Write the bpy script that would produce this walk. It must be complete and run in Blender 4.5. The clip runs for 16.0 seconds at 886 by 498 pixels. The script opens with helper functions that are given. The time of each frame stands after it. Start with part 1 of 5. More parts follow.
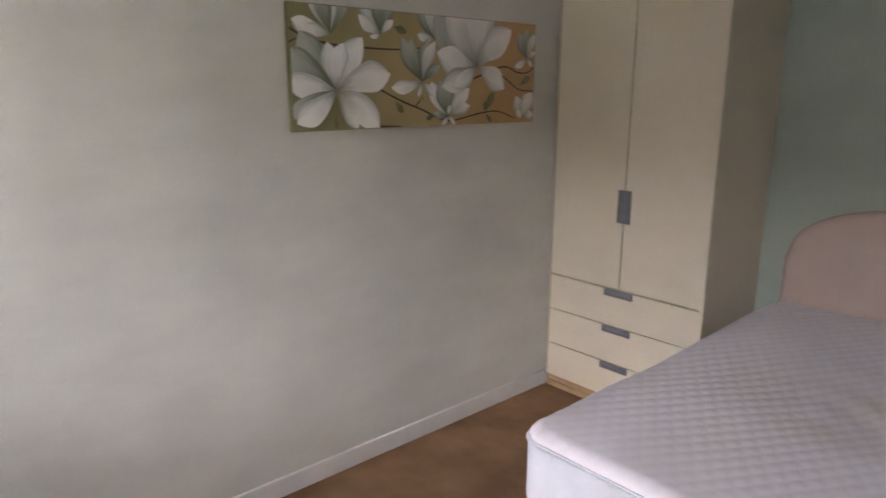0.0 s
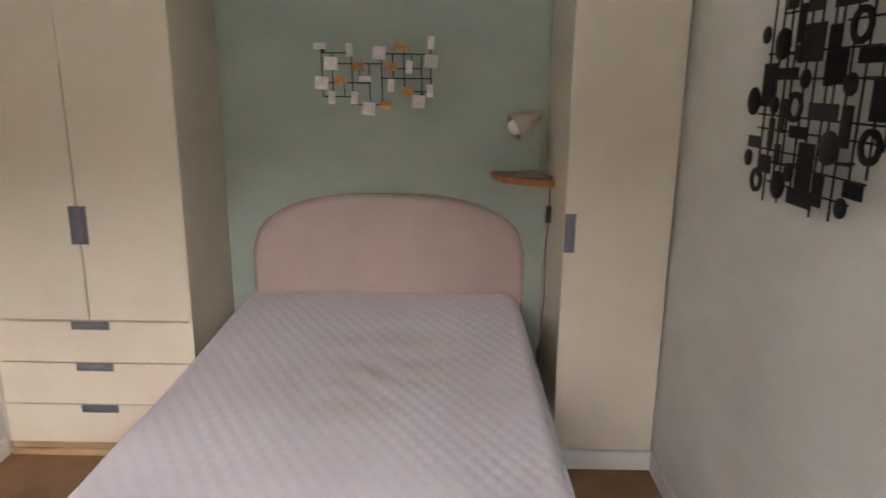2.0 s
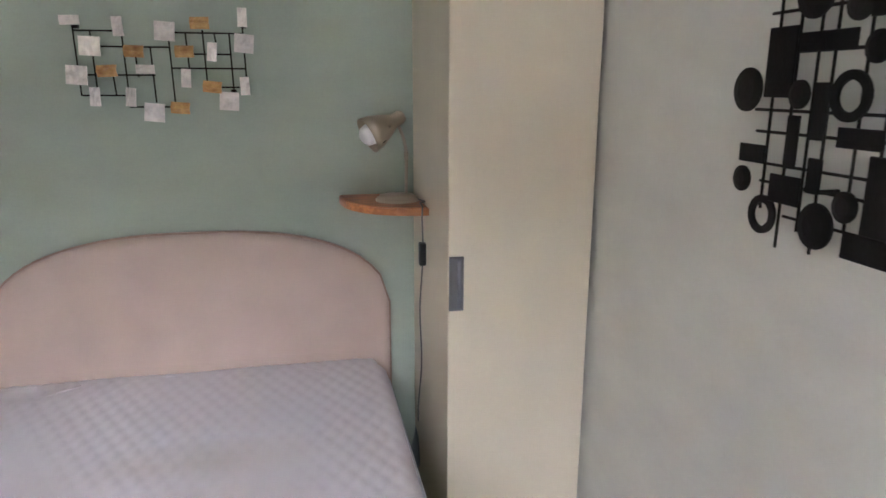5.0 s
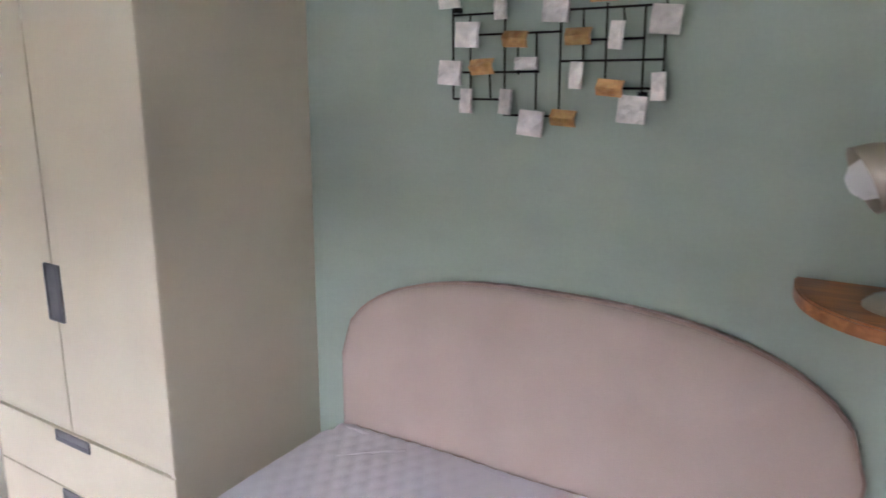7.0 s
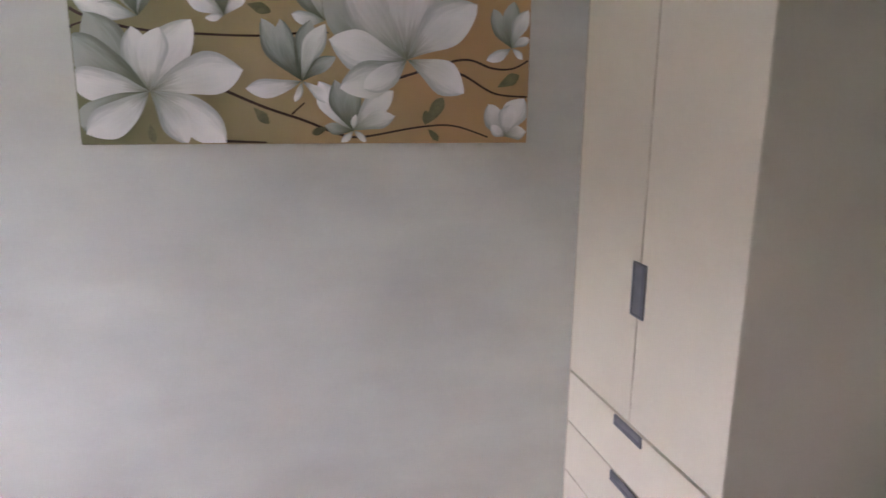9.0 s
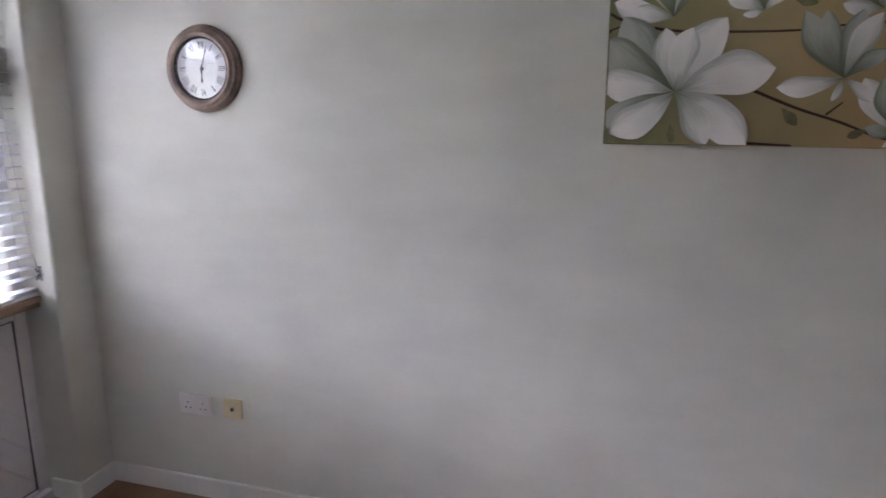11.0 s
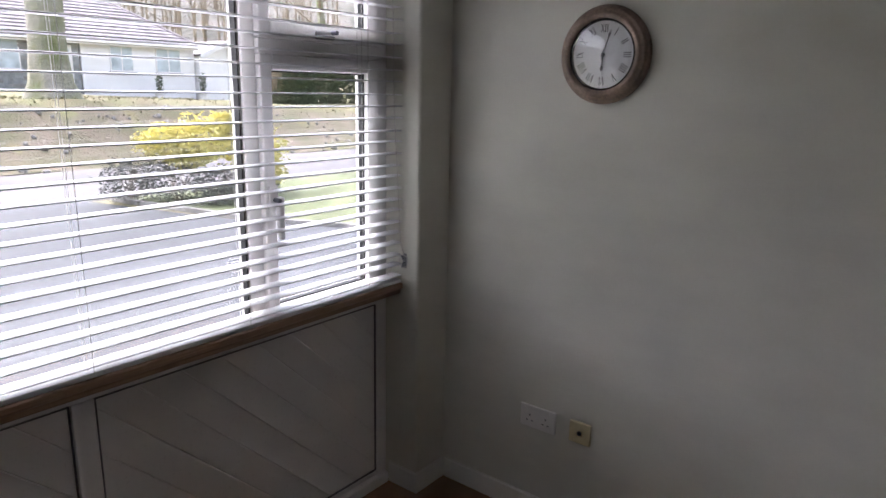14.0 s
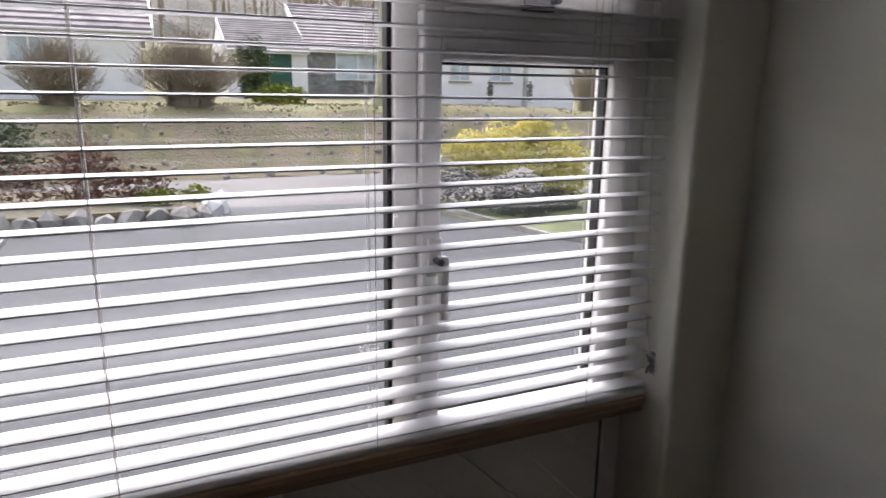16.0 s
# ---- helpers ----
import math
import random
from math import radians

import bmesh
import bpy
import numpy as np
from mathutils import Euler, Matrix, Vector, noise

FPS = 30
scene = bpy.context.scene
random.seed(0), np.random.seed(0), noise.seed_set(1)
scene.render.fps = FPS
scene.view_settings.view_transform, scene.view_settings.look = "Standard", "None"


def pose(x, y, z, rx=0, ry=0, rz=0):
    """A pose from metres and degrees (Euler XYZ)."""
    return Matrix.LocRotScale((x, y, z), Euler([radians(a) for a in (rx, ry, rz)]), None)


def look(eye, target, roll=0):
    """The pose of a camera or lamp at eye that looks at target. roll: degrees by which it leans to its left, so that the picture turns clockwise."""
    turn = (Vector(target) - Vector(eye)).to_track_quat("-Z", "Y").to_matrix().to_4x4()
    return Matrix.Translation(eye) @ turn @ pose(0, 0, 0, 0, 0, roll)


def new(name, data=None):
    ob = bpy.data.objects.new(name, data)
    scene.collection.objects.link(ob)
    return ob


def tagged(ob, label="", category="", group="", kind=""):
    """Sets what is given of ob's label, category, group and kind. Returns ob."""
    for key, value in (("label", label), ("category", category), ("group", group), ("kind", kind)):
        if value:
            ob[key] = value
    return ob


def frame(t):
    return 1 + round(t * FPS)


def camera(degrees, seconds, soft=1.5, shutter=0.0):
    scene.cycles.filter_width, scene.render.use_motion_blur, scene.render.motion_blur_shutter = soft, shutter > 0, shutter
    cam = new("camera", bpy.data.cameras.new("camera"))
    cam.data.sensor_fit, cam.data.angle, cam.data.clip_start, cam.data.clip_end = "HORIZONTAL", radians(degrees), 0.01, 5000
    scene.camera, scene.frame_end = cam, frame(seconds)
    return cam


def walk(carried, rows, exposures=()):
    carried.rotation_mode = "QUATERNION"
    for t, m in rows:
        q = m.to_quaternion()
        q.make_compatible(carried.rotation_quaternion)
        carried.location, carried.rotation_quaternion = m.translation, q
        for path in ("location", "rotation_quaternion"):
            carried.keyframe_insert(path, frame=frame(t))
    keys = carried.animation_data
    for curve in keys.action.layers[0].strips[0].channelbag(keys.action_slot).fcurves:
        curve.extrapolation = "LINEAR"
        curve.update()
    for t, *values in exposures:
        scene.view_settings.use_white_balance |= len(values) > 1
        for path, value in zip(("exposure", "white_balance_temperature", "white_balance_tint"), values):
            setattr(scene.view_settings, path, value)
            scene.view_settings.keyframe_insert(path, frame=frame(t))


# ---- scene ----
cam = camera(66.9, 16.0, shutter=0.2)
PATH = [
    (0, (2.226, 0.688, 1.608), (0.776, 1.984, 1.14), 0.2),
    (0.5, (2.218, 0.682, 1.579), (1.117, 2.291, 1.133), 0.6),
    (1, (2.153, 0.752, 1.629), (1.329, 2.51, 1.149), -0.0),
    (1.5, (2.047, 0.749, 1.63), (1.567, 2.63, 1.15), 0.4),
    (2, (1.976, 0.761, 1.641), (1.954, 2.702, 1.159), 0.6),
    (2.5, (1.925, 0.75, 1.618), (2.229, 2.672, 1.157), 0.6),
    (3, (1.917, 0.761, 1.652), (2.38, 2.645, 1.164), 0.6),
    (3.1, (1.922, 0.775, 1.649), (2.394, 2.656, 1.159), 0.5),
    (5.3, (2.097, 1.778, 1.582), (2.454, 3.691, 1.119), 0.0),
    (5.5, (2.144, 1.882, 1.566), (2.38, 3.815, 1.109), -0.1),
    (6, (2.272, 2.116, 1.555), (1.921, 4.036, 1.122), -0.1),
    (6.5, (2.314, 2.353, 1.532), (1.576, 4.167, 1.125), -0.0),
    (7, (2.222, 2.49, 1.58), (1.225, 4.165, 1.134), 0.5),
    (7.5, (2.192, 2.655, 1.594), (0.748, 3.963, 1.146), 0.6),
    (8, (2.155, 2.625, 1.586), (0.502, 3.658, 1.144), 0.6),
    (8.5, (2.122, 2.548, 1.593), (0.322, 3.298, 1.149), 0.3),
    (9, (2.103, 2.457, 1.582), (0.207, 2.922, 1.147), 0.6),
    (9.5, (2.101, 2.423, 1.591), (0.156, 2.56, 1.144), 0.3),
    (10, (2.091, 2.284, 1.582), (0.142, 2.189, 1.143), 0.4),
    (10.2, (2.074, 2.226, 1.577), (0.132, 2.027, 1.142), 0.2),
    (12.3, (2.112, 1.908, 1.587), (0.428, 0.932, 1.126), 1.0),
    (12.5, (2.125, 1.913, 1.584), (0.476, 0.88, 1.124), 1.2),
    (13, (2.101, 1.82, 1.58), (0.507, 0.707, 1.113), 1.1),
    (13.5, (2.078, 1.606, 1.58), (0.497, 0.474, 1.11), 1.3),
    (14, (1.993, 1.507, 1.572), (0.463, 0.306, 1.105), 1.2),
    (14.5, (1.761, 1.455, 1.579), (0.402, 0.065, 1.109), 0.8),
    (15, (1.558, 1.372, 1.563), (0.387, -0.181, 1.097), 1.1),
    (15.5, (1.365, 1.185, 1.565), (0.29, -0.434, 1.09), 1.0),
    (16, (1.244, 1.03, 1.56), (0.427, -0.736, 1.099), 0.8),
]
walk(cam, [(t, look(eye, target, roll)) for t, eye, target, roll in PATH], [(0, 4.05, 6150, 20), (1, 4.15, 6300, 21), (2, 4.45, 6500, 20), (3, 4.7, 6550, 18), (6, 5.1, 5600, 18), (8, 4.9, 5600, 22), (9, 4.65, 5650, 24), (10.2, 4.2, 5500, 23), (12.3, 3.35, 5850, 20), (13, 3.0, 5850, 18), (14, 2.4, 5950, 18), (16, 1.62, 6200, 16)])

# ---- world, sun and sky ----
SUN_ELEV, SUN_TURN = radians(52), radians(168)
world = bpy.data.worlds.new("overcast_sky")
world.use_nodes = True
scene.world = world
wn = world.node_tree
sky = wn.nodes.new("ShaderNodeTexSky")
sky.sky_type, sky.sun_disc = "NISHITA", False
sky.sun_elevation, sky.sun_rotation = SUN_ELEV, SUN_TURN
sky.air_density, sky.dust_density, sky.ozone_density = 1.0, 6.0, 1.0
grey = wn.nodes.new("ShaderNodeHueSaturation")
grey.inputs["Saturation"].default_value = 0.45
wn.links.new(sky.outputs[0], grey.inputs["Color"])
wn.links.new(grey.outputs[0], wn.nodes["Background"].inputs["Color"])
wn.nodes["Background"].inputs["Strength"].default_value = 0.15
sun = new("sun", bpy.data.lights.new("sun", "SUN"))
sun.data.energy, sun.data.angle, sun.data.color = 0.5, radians(90), (1.0, 0.985, 0.96)
sun.matrix_world = look((0, 0, 0), (-math.sin(SUN_TURN) * math.cos(SUN_ELEV), -math.cos(SUN_TURN) * math.cos(SUN_ELEV), -math.sin(SUN_ELEV)))


# ---- materials ----
def mat(name, color, rough=0.6, metal=0.0, vary=0.12, scale=6.0, grain=60.0, bump=0.15, depth=0.004, second=None, per_piece=0.0, spec=0.5):
    """A surface with large blotches, fine grain and relief. second: colour of the blotches."""
    m = bpy.data.materials.new(name)
    m.use_nodes = True
    t = m.node_tree
    b = t.nodes["Principled BSDF"]
    b.inputs["Metallic"].default_value = metal
    b.inputs["Specular IOR Level"].default_value = spec
    co = t.nodes.new("ShaderNodeTexCoord")
    big, fine = t.nodes.new("ShaderNodeTexNoise"), t.nodes.new("ShaderNodeTexNoise")
    big.inputs["Scale"].default_value, fine.inputs["Scale"].default_value = scale, grain
    big.inputs["Detail"].default_value = fine.inputs["Detail"].default_value = 5.0
    for n in (big, fine):
        t.links.new(co.outputs["Object"], n.inputs["Vector"])
    ramp = t.nodes.new("ShaderNodeValToRGB")
    dark = second or tuple(c * (1 - 2 * vary) for c in color)
    lite = color if second else tuple(min(1, c * (1 + vary)) for c in color)
    ramp.color_ramp.elements[0].position, ramp.color_ramp.elements[1].position = 0.32, 0.68
    ramp.color_ramp.elements[0].color, ramp.color_ramp.elements[1].color = (*dark, 1), (*lite, 1)
    t.links.new(big.outputs[0], ramp.inputs[0])
    mix = t.nodes.new("ShaderNodeMix")
    mix.data_type, mix.blend_type = "RGBA", "OVERLAY"
    mix.inputs["Factor"].default_value = min(0.5, vary * 2.0)
    t.links.new(ramp.outputs[0], mix.inputs["A"])
    t.links.new(fine.outputs[0], mix.inputs["B"])
    out = mix.outputs["Result"]
    if per_piece:
        info, hsv, rng = t.nodes.new("ShaderNodeObjectInfo"), t.nodes.new("ShaderNodeHueSaturation"), t.nodes.new("ShaderNodeMapRange")
        rng.inputs["To Min"].default_value, rng.inputs["To Max"].default_value = 1 - per_piece, 1 + per_piece
        t.links.new(info.outputs["Random"], rng.inputs["Value"])
        t.links.new(rng.outputs[0], hsv.inputs["Value"])
        t.links.new(out, hsv.inputs["Color"])
        out = hsv.outputs[0]
    t.links.new(out, b.inputs["Base Color"])
    rr = t.nodes.new("ShaderNodeMapRange")
    rr.inputs["To Min"].default_value, rr.inputs["To Max"].default_value = max(0.03, rough - 0.1), min(1.0, rough + 0.1)
    t.links.new(fine.outputs[0], rr.inputs["Value"])
    t.links.new(rr.outputs[0], b.inputs["Roughness"])
    bp = t.nodes.new("ShaderNodeBump")
    bp.inputs["Strength"].default_value, bp.inputs["Distance"].default_value = bump, depth
    t.links.new(fine.outputs[0], bp.inputs["Height"])
    t.links.new(bp.outputs[0], b.inputs["Normal"])
    return m


def wallpaper(name, color):
    """Painted woven wallpaper: faint streaks along the wall, fine vertical threads."""
    m = mat(name, color, 0.72, vary=0.03, scale=2.2, grain=120, bump=0.1, depth=0.002, spec=0.35)
    t = m.node_tree
    b = t.nodes["Principled BSDF"]
    co, mp = t.nodes.new("ShaderNodeTexCoord"), t.nodes.new("ShaderNodeMapping")
    mp.inputs["Scale"].default_value = (5, 5, 48)
    t.links.new(co.outputs["Object"], mp.inputs["Vector"])
    streak, thread, mp2 = t.nodes.new("ShaderNodeTexNoise"), t.nodes.new("ShaderNodeTexNoise"), t.nodes.new("ShaderNodeMapping")
    mp2.inputs["Scale"].default_value = (420, 420, 60)
    t.links.new(co.outputs["Object"], mp2.inputs["Vector"])
    t.links.new(mp.outputs[0], streak.inputs["Vector"])
    t.links.new(mp2.outputs[0], thread.inputs["Vector"])
    streak.inputs["Scale"].default_value = thread.inputs["Scale"].default_value = 1.0
    add = t.nodes.new("ShaderNodeMath")
    add.operation = "MULTIPLY_ADD"
    add.inputs[1].default_value = 0.25
    t.links.new(thread.outputs[0], add.inputs[0])
    t.links.new(streak.outputs[0], add.inputs[2])
    bp = t.nodes.new("ShaderNodeBump")
    bp.inputs["Strength"].default_value, bp.inputs["Distance"].default_value = 0.22, 0.005
    t.links.new(add.outputs[0], bp.inputs["Height"])
    t.links.new(bp.outputs[0], b.inputs["Normal"])
    old = b.inputs["Base Color"].links[0].from_socket
    blot, mp3, sm, tint, hsv = (t.nodes.new("ShaderNode" + k) for k in ("TexNoise", "Mapping", "Math", "MapRange", "HueSaturation"))
    mp3.inputs["Scale"].default_value = (2.6, 2.6, 6.5)
    t.links.new(co.outputs["Object"], mp3.inputs["Vector"])
    t.links.new(mp3.outputs[0], blot.inputs["Vector"])
    blot.inputs["Scale"].default_value, blot.inputs["Detail"].default_value = 1.0, 6.0
    t.links.new(blot.outputs[0], sm.inputs[0])
    t.links.new(blot.outputs[0], sm.inputs[1])
    tint.inputs["From Min"].default_value, tint.inputs["From Max"].default_value = 0.6, 1.4
    tint.inputs["To Min"].default_value, tint.inputs["To Max"].default_value = 0.94, 1.05
    t.links.new(sm.outputs[0], tint.inputs["Value"])
    t.links.new(tint.outputs[0], hsv.inputs["Value"])
    t.links.new(old, hsv.inputs["Color"])
    t.links.new(hsv.outputs[0], b.inputs["Base Color"])
    return m


def wood(name, color, dark, rough=0.4, along=(2, 30, 30)):
    m = mat(name, color, rough, vary=0.15, scale=1.0, grain=1.0, bump=0.1, depth=0.001, second=dark)
    t = m.node_tree
    co, mp = t.nodes.new("ShaderNodeTexCoord"), t.nodes.new("ShaderNodeMapping")
    mp.inputs["Scale"].default_value = along
    t.links.new(co.outputs["Object"], mp.inputs["Vector"])
    for n in t.nodes:
        if n.bl_idname == "ShaderNodeTexNoise":
            t.links.new(mp.outputs[0], n.inputs["Vector"])
            n.inputs["Distortion"].default_value = 1.2
            n.inputs["Scale"].default_value = 1.4
    return m


WALLS = wallpaper("cream_wallpaper", (0.665, 0.655, 0.58))
SAGE = wallpaper("sage_green_paint", (0.405, 0.468, 0.382))
CEIL = mat("ceiling_white", (0.85, 0.85, 0.83), 0.8, vary=0.03)
CARPET = mat("brown_carpet", (0.35, 0.21, 0.118), 0.95, vary=0.2, scale=3, grain=420, bump=0.9, depth=0.006, spec=0.1)
GLOSS = mat("white_gloss_paint", (0.76, 0.75, 0.7), 0.35, vary=0.04, scale=4, grain=90, bump=0.05)
UPVC = mat("white_upvc", (0.84, 0.82, 0.81), 0.3, vary=0.03, scale=3, grain=80, bump=0.03)
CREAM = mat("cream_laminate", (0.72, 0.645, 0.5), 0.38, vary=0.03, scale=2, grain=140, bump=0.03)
# Deeper cream than the fronts, for the carcase behind them and the filler.
CREAM_DEEP = mat("deeper_cream", (0.52, 0.45, 0.33), 0.5, vary=0.06)
METAL = mat("grey_anodised_metal", (0.2, 0.2, 0.215), 0.4, metal=0.5, vary=0.06, scale=20, grain=200, bump=0.05)
METAL_DARK = mat("grey_handle_recess", (0.17, 0.17, 0.2), 0.5, metal=0.4, vary=0.08)
OAK = wood("oak_plinth", (0.5, 0.33, 0.18), (0.36, 0.22, 0.1))
PINE = wood("orange_pine", (0.5, 0.2, 0.07), (0.3, 0.1, 0.03), 0.35)
SILLWOOD = wood("beige_sill_wood", (0.42, 0.28, 0.19), (0.3, 0.19, 0.125), 0.4, (1.5, 40, 60))
CLOCKWOOD = mat("brown_painted_wood", (0.3, 0.215, 0.165), 0.45, vary=0.25, scale=14, grain=120, bump=0.15)
VELOUR = mat("dusty_pink_velour", (0.54, 0.425, 0.36), 0.95, vary=0.035, scale=5, grain=300, bump=0.35, depth=0.003, spec=0.15)
PIPING = mat("pink_piping", (0.4, 0.28, 0.23), 0.9, vary=0.1, grain=200)
DIVAN = mat("oatmeal_divan_fabric", (0.5, 0.46, 0.42), 0.95, vary=0.12, scale=8, grain=350, bump=0.4, depth=0.003, spec=0.15)
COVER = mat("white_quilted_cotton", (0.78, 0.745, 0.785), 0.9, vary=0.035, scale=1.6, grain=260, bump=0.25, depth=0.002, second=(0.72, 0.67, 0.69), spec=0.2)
# Skirt colour is lowered for the shade of a person before the window.
COVER_SIDE_SHADED = mat("white_stretch_skirt_shaded", (0.66, 0.67, 0.71), 0.85, vary=0.05, scale=6, grain=220, bump=0.3, depth=0.002, spec=0.2)
BLACK = mat("black_metal", (0.011, 0.009, 0.008), 0.55, metal=0.1, vary=0.2, scale=20, grain=90, bump=0.2, spec=0.25)
SILVERLEAF = mat("crumpled_silver_leaf", (0.86, 0.81, 0.75), 0.4, metal=0.1, vary=0.1, scale=30, grain=70, bump=0.7, depth=0.006, per_piece=0.12)
COPPER = mat("crumpled_copper_leaf", (0.78, 0.5, 0.2), 0.35, metal=0.3, vary=0.2, scale=35, grain=60, bump=0.7, depth=0.006, second=(0.52, 0.25, 0.1), per_piece=0.15)
NICKEL = mat("brushed_nickel", (0.5, 0.44, 0.35), 0.32, metal=0.8, vary=0.01, scale=2, grain=40, bump=0.0)
BULB = mat("frosted_bulb", (0.85, 0.84, 0.82), 0.3, vary=0.02)
PLASTIC_BLACK = mat("black_plastic", (0.02, 0.02, 0.022), 0.4, vary=0.1)
CABLE_GREY = mat("grey_cable", (0.2, 0.19, 0.18), 0.5, vary=0.1)
SOCKET = mat("white_socket_plastic", (0.74, 0.72, 0.68), 0.35, vary=0.03)
SOCKET_OLD = mat("yellowed_plastic", (0.66, 0.58, 0.36), 0.4, vary=0.05)
DIAL = mat("clock_dial_paper", (0.78, 0.79, 0.8), 0.6, vary=0.04, scale=14)
INK = mat("dial_ink", (0.04, 0.04, 0.045), 0.6, vary=0.1)
SLAT = mat("white_blind_slat", (0.8, 0.8, 0.81), 0.4, vary=0.02, scale=3, grain=60, bump=0.02)
CORD = mat("blind_cord", (0.6, 0.57, 0.54), 0.8, vary=0.1, grain=300)
GASKET = mat("black_gasket", (0.012, 0.012, 0.012), 0.7, vary=0.1)
RADIATOR = mat("radiator_enamel", (0.72, 0.69, 0.58), 0.35, vary=0.03)
# Near-black stands in for the shade inside holes, gaps and the radiator.
RECESS_SHADE = mat("recess_shade_black", (0.03, 0.03, 0.03), 0.8, vary=0.1)
PALEBAG = mat("blue_grey_plastic", (0.2, 0.24, 0.27), 0.4, vary=0.1)


def canvas_material():
    m = mat("painted_canvas", (0.5, 0.4, 0.2), 0.6, vary=0.1, scale=5, grain=300, bump=0.25, depth=0.001)
    t = m.node_tree
    b = t.nodes["Principled BSDF"]
    co, sep, ramp, add, ns = (t.nodes.new("ShaderNode" + k) for k in ("TexCoord", "SeparateXYZ", "ValToRGB", "Math", "TexNoise"))
    t.links.new(co.outputs["Generated"], sep.inputs[0])
    t.links.new(co.outputs["Object"], ns.inputs["Vector"])
    ns.inputs["Scale"].default_value = 4.0
    add.operation = "MULTIPLY_ADD"
    add.inputs[1].default_value = 0.5
    t.links.new(ns.outputs[0], add.inputs[0])
    t.links.new(sep.outputs["Y"], add.inputs[2])
    e = ramp.color_ramp.elements
    e[0].position, e[0].color = 0.25, (0.2, 0.2, 0.09, 1)
    e[1].position, e[1].color = 1.25, (0.5, 0.31, 0.14, 1)
    mid = e.new(0.7)
    mid.color = (0.45, 0.34, 0.17, 1)
    t.links.new(add.outputs[0], ramp.inputs[0])
    t.links.new(ramp.outputs[0], b.inputs["Base Color"])
    return m


CANVAS = canvas_material()


def petal_paint(name, heart, middle, tip, fold):
    """Brushed petal: dark at the heart, pale towards the tip, a soft shaded fold along one side."""
    m = mat(name, tip, 0.6, vary=0.06, scale=7, grain=200, bump=0.15, depth=0.001)
    t = m.node_tree
    uvn, sep, ramp, side, mix, ns, wob, sh = (t.nodes.new("ShaderNode" + k) for k in ("UVMap", "SeparateXYZ", "ValToRGB", "ValToRGB", "Mix", "TexNoise", "Math", "Math"))
    co, mp = t.nodes.new("ShaderNodeTexCoord"), t.nodes.new("ShaderNodeMapping")
    mp.inputs["Scale"].default_value = (5, 16, 1)
    t.links.new(uvn.outputs[0], mp.inputs["Vector"])
    t.links.new(mp.outputs[0], ns.inputs["Vector"])
    ns.inputs["Scale"].default_value = 0.6
    t.links.new(uvn.outputs[0], sep.inputs[0])
    for node, axis in ((wob, "X"), (sh, "Y")):
        node.operation = "MULTIPLY_ADD"
        node.inputs[1].default_value = 0.35
        t.links.new(ns.outputs[0], node.inputs[0])
        t.links.new(sep.outputs[axis], node.inputs[2])
    e = ramp.color_ramp.elements
    e[0].position, e[0].color = 0.2, (*heart, 1)
    e[1].position, e[1].color = 0.95, (*tip, 1)
    e.new(0.5).color = (*middle, 1)
    t.links.new(wob.outputs[0], ramp.inputs[0])
    f = side.color_ramp.elements
    f[0].position, f[0].color = 0.22, (1, 1, 1, 1)
    f[1].position, f[1].color = 0.5, (0, 0, 0, 1)
    t.links.new(sh.outputs[0], side.inputs[0])
    amount = t.nodes.new("ShaderNodeMath")
    amount.operation = "MULTIPLY"
    amount.inputs[1].default_value = 0.7
    t.links.new(side.outputs[0], amount.inputs[0])
    mix.data_type = "RGBA"
    t.links.new(amount.outputs[0], mix.inputs["Factor"])
    t.links.new(ramp.outputs[0], mix.inputs["A"])
    mix.inputs["B"].default_value = (*fold, 1)
    t.links.new(mix.outputs["Result"], t.nodes["Principled BSDF"].inputs["Base Color"])
    return m


PETAL = petal_paint("white_petal_paint", (0.17, 0.18, 0.11), (0.72, 0.71, 0.66), (0.9, 0.87, 0.83), (0.4, 0.43, 0.38))
PETAL_MID = petal_paint("pale_petal_shade_paint", (0.2, 0.22, 0.13), (0.54, 0.55, 0.48), (0.84, 0.82, 0.77), (0.26, 0.29, 0.23))
PETAL_GREY = petal_paint("grey_green_petal_paint", (0.09, 0.1, 0.05), (0.23, 0.25, 0.18), (0.46, 0.48, 0.41), (0.13, 0.15, 0.1))
BRANCH = mat("dark_brown_paint", (0.05, 0.024, 0.014), 0.6, vary=0.2, scale=15, grain=200)
LEAFPAINT = mat("olive_leaf_paint", (0.19, 0.18, 0.085), 0.6, vary=0.2, scale=15, grain=200)

